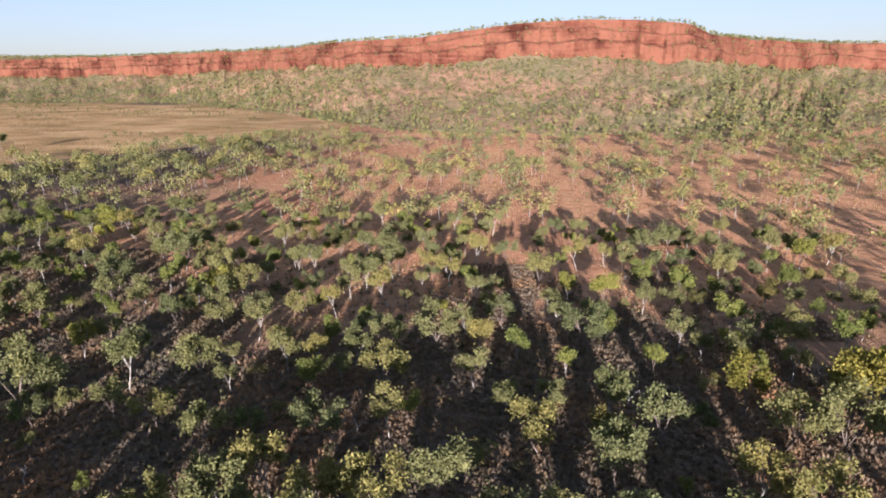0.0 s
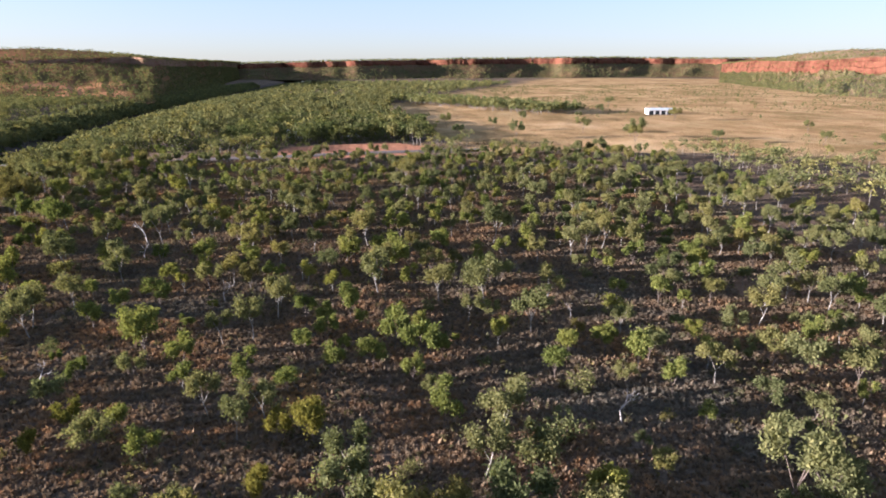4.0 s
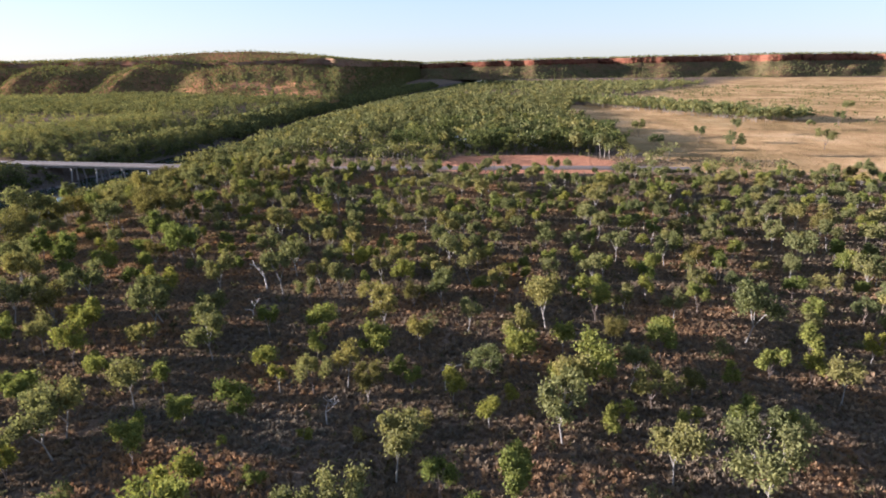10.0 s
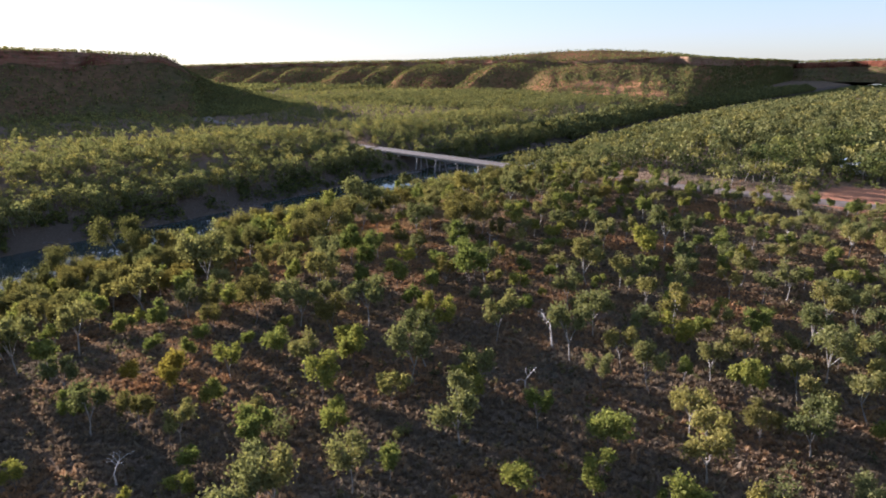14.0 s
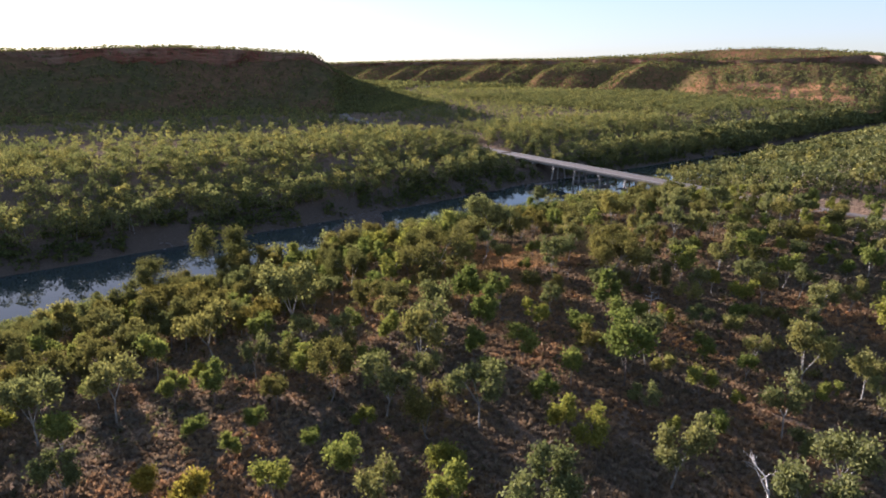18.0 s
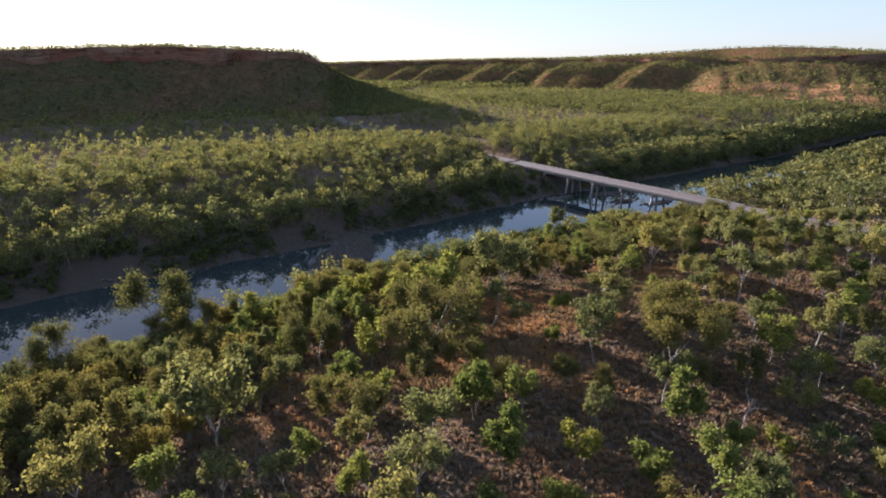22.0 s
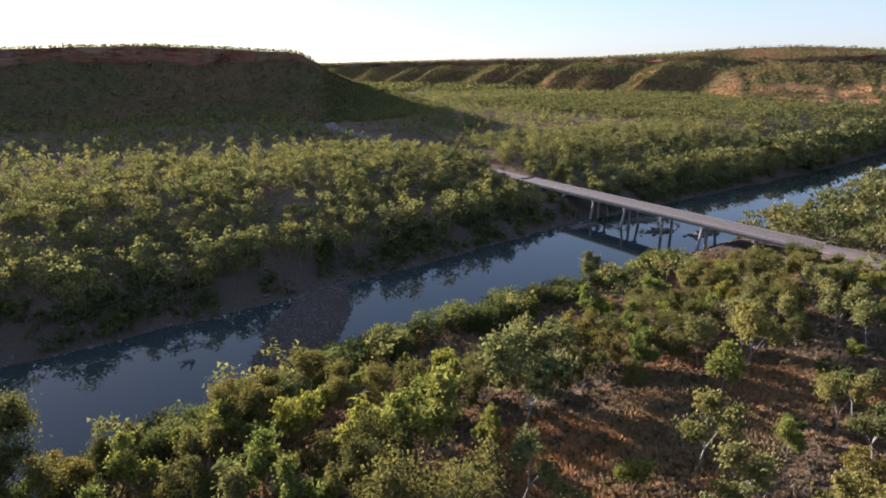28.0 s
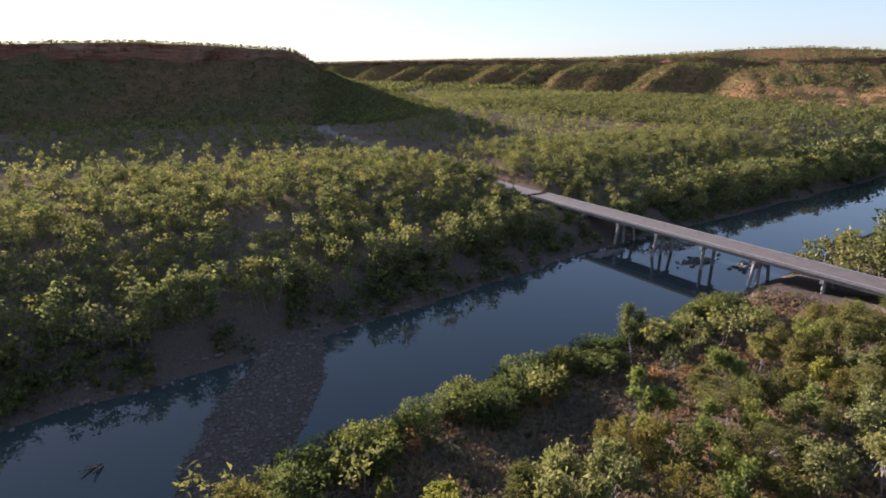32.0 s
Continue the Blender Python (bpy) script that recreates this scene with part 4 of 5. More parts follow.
STANDING += [("bloodwood_tree", *p) for p in [
    (-161.5, -95.0, 9.4), (-184.2, -105.6, 4.2), (-194.3, -114.4, 5.2), (-173.6, -110.0, 3.5), (-180.3, -132.9, 13.9),
    (-176.5, -137.5, 10.7), (-194.4, -146.5, 7.1), (-171.5, -147.8, 9.5), (-163.2, -140.6, 10.0), (-152.4, -150.8, 8.6),
    (-147.2, -143.6, 8.3), (-152.9, -139.3, 6.8), (-211.1, -107.6, 5.7), (-242.6, -113.9, 4.1), (-174.6, -151.4, 8.0), (-185.0, -155.7, 6.4),
    (-196.6, -151.3, 7.4), (-217.0, -110.0, 3.4), (-179.9, -142.6, 6.0), (-184.4, -140.2, 8.5), (-189.3, -131.4, 5.9), (-228.0, -141.2, 7.9),
    (-243.7, -138.6, 7.4), (-226.1, -147.8, 6.4), (-193.2, -159.2, 4.3), (-198.9, -156.5, 3.1), (-211.5, -150.0, 6.1), (-229.6, -150.8, 9.3),
    (-247.1, -150.7, 8.5), (-271.0, -150.6, 8.5)]]
STANDING += [("bloodwood_tree", *p) for p in [
    (-288.0, -150.6, 6.9)]]
STANDING += [("grey_box_tree", *p) for p in [
    (3.1, 61.7, 5.3), (-2.9, 59.7, 5.3), (8.5, 75.2, 8.2), (-13.8, 75.2, 7.2), (-18.1, 63.5, 7.2), (-20.7, 80.9, 2.9), (-34.6, 49.3, 6.9),
    (-30.5, 50.4, 5.3), (-22.8, 50.1, 6.9), (-54.5, 64.2, 5.0), (-43.3, 61.3, 7.2), (14.3, 56.7, 7.5), (19.4, 59.6, 4.9), (-47.6, 76.2, 6.6),
    (-55.6, 75.0, 6.6), (-44.1, 80.8, 5.4), (-36.3, 71.2, 4.5), (0.8, 101.2, 8.2), (24.1, 110.8, 7.4), (29.6, 116.8, 5.9),
    (37.6, 114.5, 6.3), (-76.9, 90.5, 7.1), (-71.1, 102.5, 9.6), (-17.8, 45.6, 2.3), (-2.0, 46.4, 1.3), (-60.9, 57.2, 5.4),
    (-48.9, 52.5, 5.1), (-42.2, 51.2, 5.0), (-56.4, 49.0, 4.9), (-53.6, 51.7, 4.3)]]
STANDING += [("grey_box_tree", *p) for p in [
    (-72.8, 63.2, 5.0), (-64.5, 40.4, 4.3), (-60.1, 50.3, 9.2), (-58.7, 53.5, 6.2), (-43.5, 55.0, 3.2), (-47.7, 66.8, 4.3),
    (-82.1, 68.6, 8.1), (-79.3, 74.6, 7.1), (-75.1, 102.1, 7.4), (-65.8, 104.2, 6.9), (-57.0, 81.6, 4.2), (-69.4, 40.7, 2.6),
    (-98.2, 59.0, 3.6), (-107.5, 70.3, 5.8), (-94.3, 66.7, 5.1), (-87.0, 63.6, 3.9), (-85.5, 67.0, 6.1), (-74.3, 58.5, 5.3),
    (-69.0, 57.6, 4.9), (-135.1, 75.0, 4.9), (-121.9, 87.4, 6.5), (-120.6, 35.7, 5.6), (-147.2, 64.5, 8.6), (-149.5, 48.7, 5.1),
    (-177.8, 50.4, 4.3), (-185.3, 60.8, 8.8), (-191.9, -103.8, 7.0), (-234.7, -104.6, 8.0)]]
STANDING += [("wattle_tree", *p) for p in [
    (25.7, 64.5, 8.3), (36.2, 63.3, 10.8), (-74.6, 1.7, 4.5), (-65.2, 1.0, 4.6), (-74.2, 5.2, 6.3), (-79.6, -21.9, 4.5), (-74.6, -24.1, 3.9),
    (-74.8, -28.9, 2.6), (-69.0, 0.3, 1.9), (-112.2, -68.8, 6.8), (-109.7, -75.7, 4.2), (-91.5, -59.7, 3.6)]]
STANDING += [("river_gum", *p) for p in [
    (-190.3, -90.3, 10.4), (-170.2, -118.1, 14.2), (-138.5, -162.0, 15.5), (-121.0, -150.0, 11.0), (-194.0, -93.3, 11.0)]]
STANDING += [("shrub", *p) for p in [
    (-4.7, 51.1, 2.1), (-68.2, 15.6, 1.8), (-82.3, 37.9, 2.8), (-72.2, 32.5, 3.4), (-110.0, 21.0, 1.9), (-143.2, 34.7, 2.4),
    (-117.5, -59.4, 2.0), (-117.4, -53.4, 2.7)]]
STANDING += [("bank_shrub", *p) for p in [
    (-196.5, -166.0, 4.7), (-204.9, -169.7, 5.6), (-214.8, -166.9, 5.8), (-184.6, -166.0, 5.6), (-168.6, -166.0, 5.8), (-162.2, -166.2, 5.0), (-157.4, -168.1, 5.0), (-188.4, -171.6, 5.8),
    (-195.2, -169.4, 5.8), (-212.5, -169.7, 5.8), (-222.9, -169.3, 5.8), (-244.6, -173.6, 5.8), (-214.4, -172.8, 5.8), (-226.2, -173.5, 5.8), (-273.7, -169.9, 5.8)]]
STANDING += [("dead_tree", *p) for p in [
    (-19.1, 53.6, 2.9), (12.0, 64.2, 3.1), (-49.4, 40.5, 2.5), (-67.9, 70.2, 2.7), (-74.8, 40.7, 4.8), (-90.7, -31.6, 3.9),
    (-104.0, 44.0, 2.9), (-124.8, 47.1, 1.6), (-117.6, -14.7, 4.4), (-156.9, -41.9, 7.3), (-101.6, -57.9, 4.0), (-95.1, -87.9, 5.4),
    (-90.9, -73.5, 5.7), (-144.2, -38.0, 4.8), (-186.1, -77.0, 5.6)]]


# ---------------------------------------------------------------- planting
TAKEN = {}


def take(x, y, g):
    TAKEN.setdefault((int(x // 12), int(y // 12)), []).append((x, y, g))


def free_of(x, y, gap):
    i, j = int(x // 12), int(y // 12)
    return all((x - a) ** 2 + (y - b) ** 2 > (gap + g) ** 2 * 0.25 for k in (-1, 0, 1) for m in (-1, 0, 1) for a, b, g in TAKEN.get((i + k, j + m), ()))


def off_limits(x, y):
    """True on water, road, bridge and yard."""
    x, y = np.asarray(x, float), np.asarray(y, float)
    wet = (y < shore_near(x) + 1.5) & (y > shore_far(x) - 5)
    road = np.abs(x - road_x(y)) < np.where(y < -262, np.where(y > -335, 8.0, np.where(y > -640, 13.0, 12.0)), 7.5)
    return wet | road | inside(x, y, YARD)


def by_bridge_end(x, y):
    """The grassy bank beside the bridge's near end, free of trees."""
    return (np.asarray(x) > road_x(y) - 5) & (np.asarray(x) < road_x(y) + 22 + 0.5 * (-150 - np.asarray(y))) & (np.asarray(y) < -138) & (np.asarray(y) > -200)


def outside(x, y):
    """Ground behind the flight, which stays unplanted."""
    x, y = np.asarray(x, float), np.asarray(y, float)
    return ((y < -8) & (x > np.maximum(-84, -36 + 0.9 * y)) & (y > -190)) | ((y > -10) & (x > 0.7 * y + 14)) | ((y <= -190) & (x > -72 - 0.06 * (y + 190)))


NEAR = (-288.0, 60.0, -160.0, 140.0)
# grassy clearings above the river: centre and half-widths
CLEARINGS = [(-160, -123, 14, 10), (-200, -121, 27, 13), (-135, -106, 13, 12), (-212, -158, 28, 9), (-240, -116, 18, 9), (-173, -107, 14, 9)]
rng = np.random.default_rng(21)


def creek(x, y):
    """The thicker belt of trees along the dry gully."""
    return np.exp(-((y - (38 + 0.35 * (x + 10))) / 16.0) ** 2) * (np.asarray(x) > -75)


def clearing(x, y):
    """Near 1 inside a grassy clearing."""
    r = np.zeros(np.shape(x))
    for cx, cy, rx, ry in CLEARINGS:
        r = np.maximum(r, np.exp(-(((x - cx) / rx) ** 2 + ((y - cy) / ry) ** 2) ** 2))
    return r


def savanna_density(x, y):
    d = 0.010 + 0.013 * np.clip(fbm(x / 28, y / 28, 51) * 2 + 0.1, -0.5, 1)
    d = d + 0.022 * creek(x, y)
    n = y - np.interp(x, *NEAR_SHORE)
    d = np.where(n < 48, np.where(x < -185, 0.034, 0.06), np.where(n < 110, np.maximum(1.7 * d, 0.024), d * 1.1))
    return d * (1 - 0.93 * clearing(x, y))


for kind, x, y, tall in STANDING:
    take(x, y, 7.0 if kind != "bank_shrub" else 3.0)
    if kind == "dead_tree":
        continue
    plant(kind, x, y, (min(tall, 5.8) if kind == "bank_shrub" else tall) / KINDS[kind]["tall"], x * 1.3 + y)

LIMIT = {"shrub": 150, "bank_shrub": 170, "rusty_shrub": 110}
for _ in range(34000):
    x, y = rng.uniform(NEAR[0], NEAR[1]), rng.uniform(NEAR[2] - 30, NEAR[3])
    if rng.uniform() > savanna_density(x, y) / 0.06 or off_limits(x, y) or outside(x, y):
        continue
    n = y - float(shore_near(x))
    pick = rng.uniform()
    if n < 10:
        kind, size = "bank_shrub", rng.uniform(0.7, 1.3)
    elif by_bridge_end(x, y):
        kind, size = ("bank_shrub", rng.uniform(0.35, 0.7)) if pick < 0.45 else ("rusty_shrub", rng.uniform(0.8, 1.6))
    elif n < 25 and x < -180:
        if rng.uniform() < 0.8:
            continue
        kind, size = ("rusty_shrub", rng.uniform(0.6, 1.3)) if pick < 0.6 else ("shrub", rng.uniform(0.6, 1.2))
    elif n < 46:
        kind, size = ("river_gum", rng.uniform(0.55, 0.85)) if pick < 0.12 else ("paperbark_tree", rng.uniform(0.75, 1.2)) if pick < 0.55 else ("gum_tree", rng.uniform(0.9, 1.35)) if pick < 0.72 else ("bloodwood_tree", rng.uniform(1.0, 1.4)) if pick < 0.88 else ("shrub", rng.uniform(0.8, 1.4))
    elif n < 100:
        kind, size = ("paperbark_tree", rng.uniform(0.65, 1.05)) if pick < 0.25 else ("gum_tree", rng.uniform(0.9, 1.4)) if pick < 0.5 else ("bloodwood_tree", rng.uniform(0.9, 1.45)) if pick < 0.85 else ("shrub", rng.uniform(0.7, 1.3))
    elif creek(x, y) > 0.35:
        kind, size = ("grey_box_tree", rng.uniform(0.9, 1.4)) if pick < 0.6 else ("gum_tree", rng.uniform(0.85, 1.3))
    else:
        kind, size = ("gum_tree", rng.uniform(0.7, 1.15)) if pick < 0.32 else ("bloodwood_tree", rng.uniform(0.6, 1.1)) if pick < 0.60 else ("grey_box_tree", rng.uniform(0.6, 1.0)) if pick < 0.74 else ("shrub", rng.uniform(0.5, 1.1))
    if kind in ("gum_tree", "bloodwood_tree") and rng.uniform() < 0.45:
        kind = "ghost_gum_tree" if kind == "gum_tree" else "young_gum_tree"
    if not free_of(x, y, (3.2 if n < 48 else 4.4) * size if "shrub" not in kind else 1.6):
        continue
    tall = KINDS[kind]["tall"] * size
    if COUNT.get(kind, 0) >= LIMIT.get(kind, 296):
        if "shrub" in kind:
            continue
        kind = next((k for k in ("ghost_gum_tree", "young_gum_tree", "gum_tree", "bloodwood_tree", "grey_box_tree", "paperbark_tree") if COUNT.get(k, 0) < 296), None)
        if kind is None:
            continue
    take(x, y, 4.4 * size if "shrub" not in kind else 1.8)
    plant(kind, x, y, min(tall / KINDS[kind]["tall"], 1.5), rng.uniform(0, 6.28))

# dead trees
g = np.random.default_rng(5)
dead = [soup("dead_trunk", *dead_shape(g, 4.2), True) for _ in range(4)]
SNAGS = [p[1:] for p in STANDING if p[0] == "dead_tree"]
for i in range(40):
    if i < len(SNAGS):
        x, y, tall = SNAGS[i]
    else:
        x, y, tall = rng.uniform(-235, 40), rng.uniform(-130, 130), rng.uniform(2.5, 5)
        if off_limits(x, y) or not free_of(x, y, 2.0):
            continue
    ob = mesh_part("dead_tree", dead[i % 4], DEAD_WOOD)
    ob.matrix_world = Matrix.Translation((x, y, float(height(x, y)))) @ Matrix.Rotation(rng.uniform(0, 6.28), 4, "Z") @ Matrix.Diagonal((*[tall / 3.6] * 3, 1))
    tagged(ob, "leafless grey-white dead tree with bare branches", "dead tree", "dead trees of the savanna")


# ---------------------------------------------------------------- woodland further off
def crown_template(r, n, leaf, wide=0.42, low=0.32):
    c = []
    for _ in range(7):
        a, q = r.uniform(0, 6.28), r.uniform(0, 1) ** 0.6
        c.append((np.cos(a) * q * wide * 0.8, np.sin(a) * q * wide * 0.8, r.uniform(low + 0.12, 0.9)))
    c = np.array(c)[r.integers(0, 7, n)]
    q = r.normal(size=(n, 3))
    q /= np.linalg.norm(q, axis=1)[:, None]
    pos = c + q * (r.uniform(0.0, 1, (n, 1)) ** 0.6) * np.array([0.23, 0.23, 0.17])
    return leaf_tris(pos, leaf, r)[0]


def woodland(name, xs, ys, zs, hs, n, leaf, mat, label, trunks=True, seed=0, wide=0.42, low=0.32, category="woodland"):
    r = np.random.default_rng(200 + seed)
    temps = [crown_template(r, n, leaf, wide, low) for _ in range(8)]
    which, turn = r.integers(0, 8, len(xs)), r.uniform(0, 6.28, len(xs))
    V = np.empty((len(xs), 3 * n, 3), np.float32)
    for k in range(8):
        sel = np.where(which == k)[0]
        t = temps[k]
        c, s = np.cos(turn[sel])[:, None], np.sin(turn[sel])[:, None]
        h = hs[sel][:, None]
        V[sel, :, 0] = (t[None, :, 0] * c - t[None, :, 1] * s) * h + xs[sel][:, None]
        V[sel, :, 1] = (t[None, :, 0] * s + t[None, :, 1] * c) * h + ys[sel][:, None]
        V[sel, :, 2] = t[None, :, 2] * h + zs[sel][:, None]
    tint = np.repeat(r.uniform(0.01, 1, len(xs)), 3 * n)
    root = tagged(empty(name), label, category, kind="stuff")
    mesh_part("crowns", soup("crowns", V.reshape(-1, 3), np.arange(V.shape[0] * 3 * n).reshape(-1, 3), tint=tint), mat, root)
    if trunks:
        t = np.linspace(0, 2 * np.pi, 4, endpoint=False)
        ring = np.stack([np.cos(t), np.sin(t)], 1)
        rad = 0.013 * hs
        lean = r.normal(0, 0.06, (len(xs), 2)) * hs[:, None]
        lo = np.concatenate([ring[None] * rad[:, None, None] + np.stack([xs, ys], 1)[:, None], np.broadcast_to((zs - 0.3)[:, None, None], (len(xs), 4, 1))], 2)
        hi = np.concatenate([ring[None] * rad[:, None, None] * 0.5 + (np.stack([xs, ys], 1) + lean)[:, None], np.broadcast_to((zs + hs * 0.62)[:, None, None], (len(xs), 4, 1))], 2)
        v = np.concatenate([lo, hi], 1).reshape(-1, 3)
        i = np.arange(4)
        q = np.stack([i, (i + 1) % 4, (i + 1) % 4 + 4, i + 4], 1)
        mesh_part("trunks", soup("trunks", v, (np.arange(len(xs))[:, None, None] * 8 + q[None]).reshape(-1, 4)), BARK_GREY, root)
    return root


def scatter(n, x0, x1, y0, y1, keep):
    x, y = rng.uniform(x0, x1, n), rng.uniform(y0, y1, n)
    k = keep(x, y)
    return x[k], y[k]


def in_near(x, y):
    return (x > NEAR[0]) & (x < NEAR[1]) & (y > NEAR[2]) & (y < NEAR[3]) & (y > shore_far(x))


def keep_north(x, y):
    d = rng.uniform(0, 1, x.shape) < np.clip(0.55 + 1.2 * fbm(x / 45, y / 45, 53), 0.15, 1) * (1 - 0.45 * open_soil(x, y))
    edge = y < 330 + 12 * fbm(x / 30, y / 30, 54)
    return d & edge & ~outside(x, y) & ~soft_inside(x, y, FIELD, 14, 31) & ~off_limits(x, y) & ~by_bridge_end(x, y) & ~in_near(x, y) & (y > shore_near(x) + 2)


def keep_south(x, y):
    d = rng.uniform(0, 1, x.shape) < np.clip(0.85 + 1.2 * fbm(x / 45, y / 45, 55), 0.3, 1)
    return d & ~outside(x, y) & ~off_limits(x, y) & (y < shore_far(x) - np.where(x < -345, 3, 10))


def kept_low(x, y, h):
    """Height of a tree, held down on the verge east of the road and beside the bridge's far end."""
    e = x - road_x(y)
    top = np.where(y < -469, 0.6 + 0.15 * e, np.where(y < -268, 1.2 + 0.28 * e, 1.2 + 0.22 * e))
    h = np.where((e > 0) & (e < np.where(y < -469, 52, 30)) & (y < -205) & (y > -700) & ~((y < -267) & (y > -318)), np.minimum(h, np.maximum(top, 0.8)), h)
    return np.where((e < 0) & (e > -70) & (y < -300) & (y > -620), np.minimum(h, 2.6 + 0.08 * np.abs(e)), h)


# savanna north of the river
x, y = scatter(10000, -330, 330, -170, 345, keep_north)
hs = rng.uniform(4.5, 9.0, len(x))
woodland("savanna_trees", x, y, height(x, y), hs, 130, 0.055, LEAF_GUM, "open savanna of olive and grey-green gums", seed=1)
x, y = scatter(3600, -90, 330, -190, 345, lambda x, y: outside(x, y) & (y > shore_near(x) + 4) & (vnoise(x / 30, y / 30, 58) > 0.3))
woodland("eastern_savanna", x, y, height(x, y), rng.uniform(4.0, 8.0, len(x)), 36, 0.11, LEAF_GREY, "open savanna of gums away from the river", seed=17)
# river woodland west of the road
x, y = scatter(11000, -760, -318, -215, 60, lambda x, y: keep_north(x, y) & (rng.uniform(0, 1, x.shape) < 0.25 + 0.75 * smooth(-335, -430, x + 70 * fbm(x / 40, y / 40, 57)) + 0.7 * smooth(-110, -150, y)))
woodland("river_woodland", x, y, height(x, y), 3.5 + 8.0 * rng.uniform(0, 1, len(x)) ** 1.5, 76, 0.082, LEAF_OLIVE, "dense gum woodland between river and pasture", seed=2)
x, y = scatter(9000, -1500, -760, -260, 330, keep_north)
woodland("valley_woodland", x, y, height(x, y), 5 + 7 * rng.uniform(0, 1, len(x)) ** 1.3, 22, 0.14, LEAF_OLIVE, "distant gum woodland on the valley floor", False, seed=3)
# far bank
x, y = scatter(6700, -525, 60, -345, -212, keep_south)
hs = kept_low(x, y, 3.6 + 5.0 * rng.uniform(0, 1, len(x)) ** 1.6 + 2.6 * smooth(26, 12, shore_far(x) - y))
woodland("south_bank_woodland", x, y, height(x, y), hs, 190, 0.048, LEAF_GUM, "dense sunlit gum woodland on the far bank", seed=4, low=0.14, wide=0.37)
x, y = scatter(5200, -470, 60, -300, -214, lambda x, y: keep_south(x, y) & (y < shore_far(x) - 12))
woodland("south_bank_undergrowth", x, y, height(x, y) - 0.2, 0.8 + 2.0 * rng.uniform(0, 1, len(x)) ** 1.5, 26, 0.16, LEAF_GUM, "olive undergrowth below the gums of the far bank", False, seed=25, wide=0.55, low=0.03, category="scrub")
x, y = scatter(21000, -1100, 320, -900, -345, keep_south)
hs = kept_low(x, y, 3.6 + 4.4 * rng.uniform(0, 1, len(x)) ** 1.5)
woodland("south_plain_woodland", x, y, height(x, y), hs, 42, 0.088, LEAF_GUM, "gum woodland below the mesas", False, seed=5, low=0.2)
x, y = scatter(16000, -1900, -300, -1750, -850, keep_south)
woodland("far_plain_woodland", x, y, height(x, y), rng.uniform(7, 11, len(x)), 12, 0.2, LEAF_OLIVE, "far gum woodland on the valley floor", False, seed=6, low=0.2)
x, y = scatter(9000, -1400, -520, -640, -225, keep_south)
woodland("west_bank_woodland", x, y, height(x, y), rng.uniform(5.5, 10, len(x)), 40, 0.09, LEAF_OLIVE, "dense gum woodland on the far bank upstream", False, seed=7, low=0.15)


# tall trees lining the river upstream
x = rng.uniform(-1600, -470, 5200)
o = 2 + 26 * rng.uniform(0, 1, 5200) ** 1.2
y = np.where(rng.uniform(0, 1, 5200) < 0.5, shore_near(x) + o, shore_far(x) - o)
woodland("river_belt_woodland", x, y, height(x, y), rng.uniform(7, 12.5, 5200), 40, 0.1, LEAF_OLIVE, "tall dark gums lining the river upstream", False, seed=27, low=0.12)

# low scrub on the road's verges
x, y = scatter(3600, -480, -270, -640, -270, lambda x, y: (np.abs(x - road_x(y)) < 48) & (np.abs(x - road_x(y)) > 9) & (vnoise(x / 12, y / 12, 18) > 0.35))
woodland("verge_scrub", x, y, height(x, y) - 0.1, 0.7 + 1.5 * rng.uniform(0, 1, len(x)), 24, 0.16, LEAF_OLIVE, "low olive scrub on the verges of the highway", False, seed=26, wide=0.55, low=0.03, category="scrub")

# scrub along the foot of the far bank
x = rng.uniform(-520, -80, 2300)
y = shore_far(x) - 1 - 15 * rng.uniform(0, 1, 2300) ** 0.8
k = ~(np.abs(x + 313) < 8) & (vnoise(x / 9, y / 9, 12) > 0.3)
x, y = x[k], y[k]
woodland("bank_scrub", x, y, height(x, y) - 0.2, rng.uniform(1.2, 4.2, len(x)), 36, 0.13, LEAF_DARK, "low dark scrub on the muddy far bank", False, seed=15, wide=0.5, low=0.05, category="scrub")


# bushes on the hills
def on_hill(P, n, power=1.0, v0=0.02, v1=1.0):
    m, c, _ = P.shape
    i, j = rng.uniform(0, m - 1.001, n), (v0 + (v1 - v0) * rng.uniform(0, 1, n) ** power) * (c - 1.001)
    a, b = i.astype(int), j.astype(int)
    fi, fj = (i - a)[:, None], (j - b)[:, None]
    q = P[a, b] * (1 - fi) * (1 - fj) + P[a + 1, b] * fi * (1 - fj) + P[a, b + 1] * (1 - fi) * fj + P[a + 1, b + 1] * fi * fj
    return q[:, 0], q[:, 1], q[:, 2]


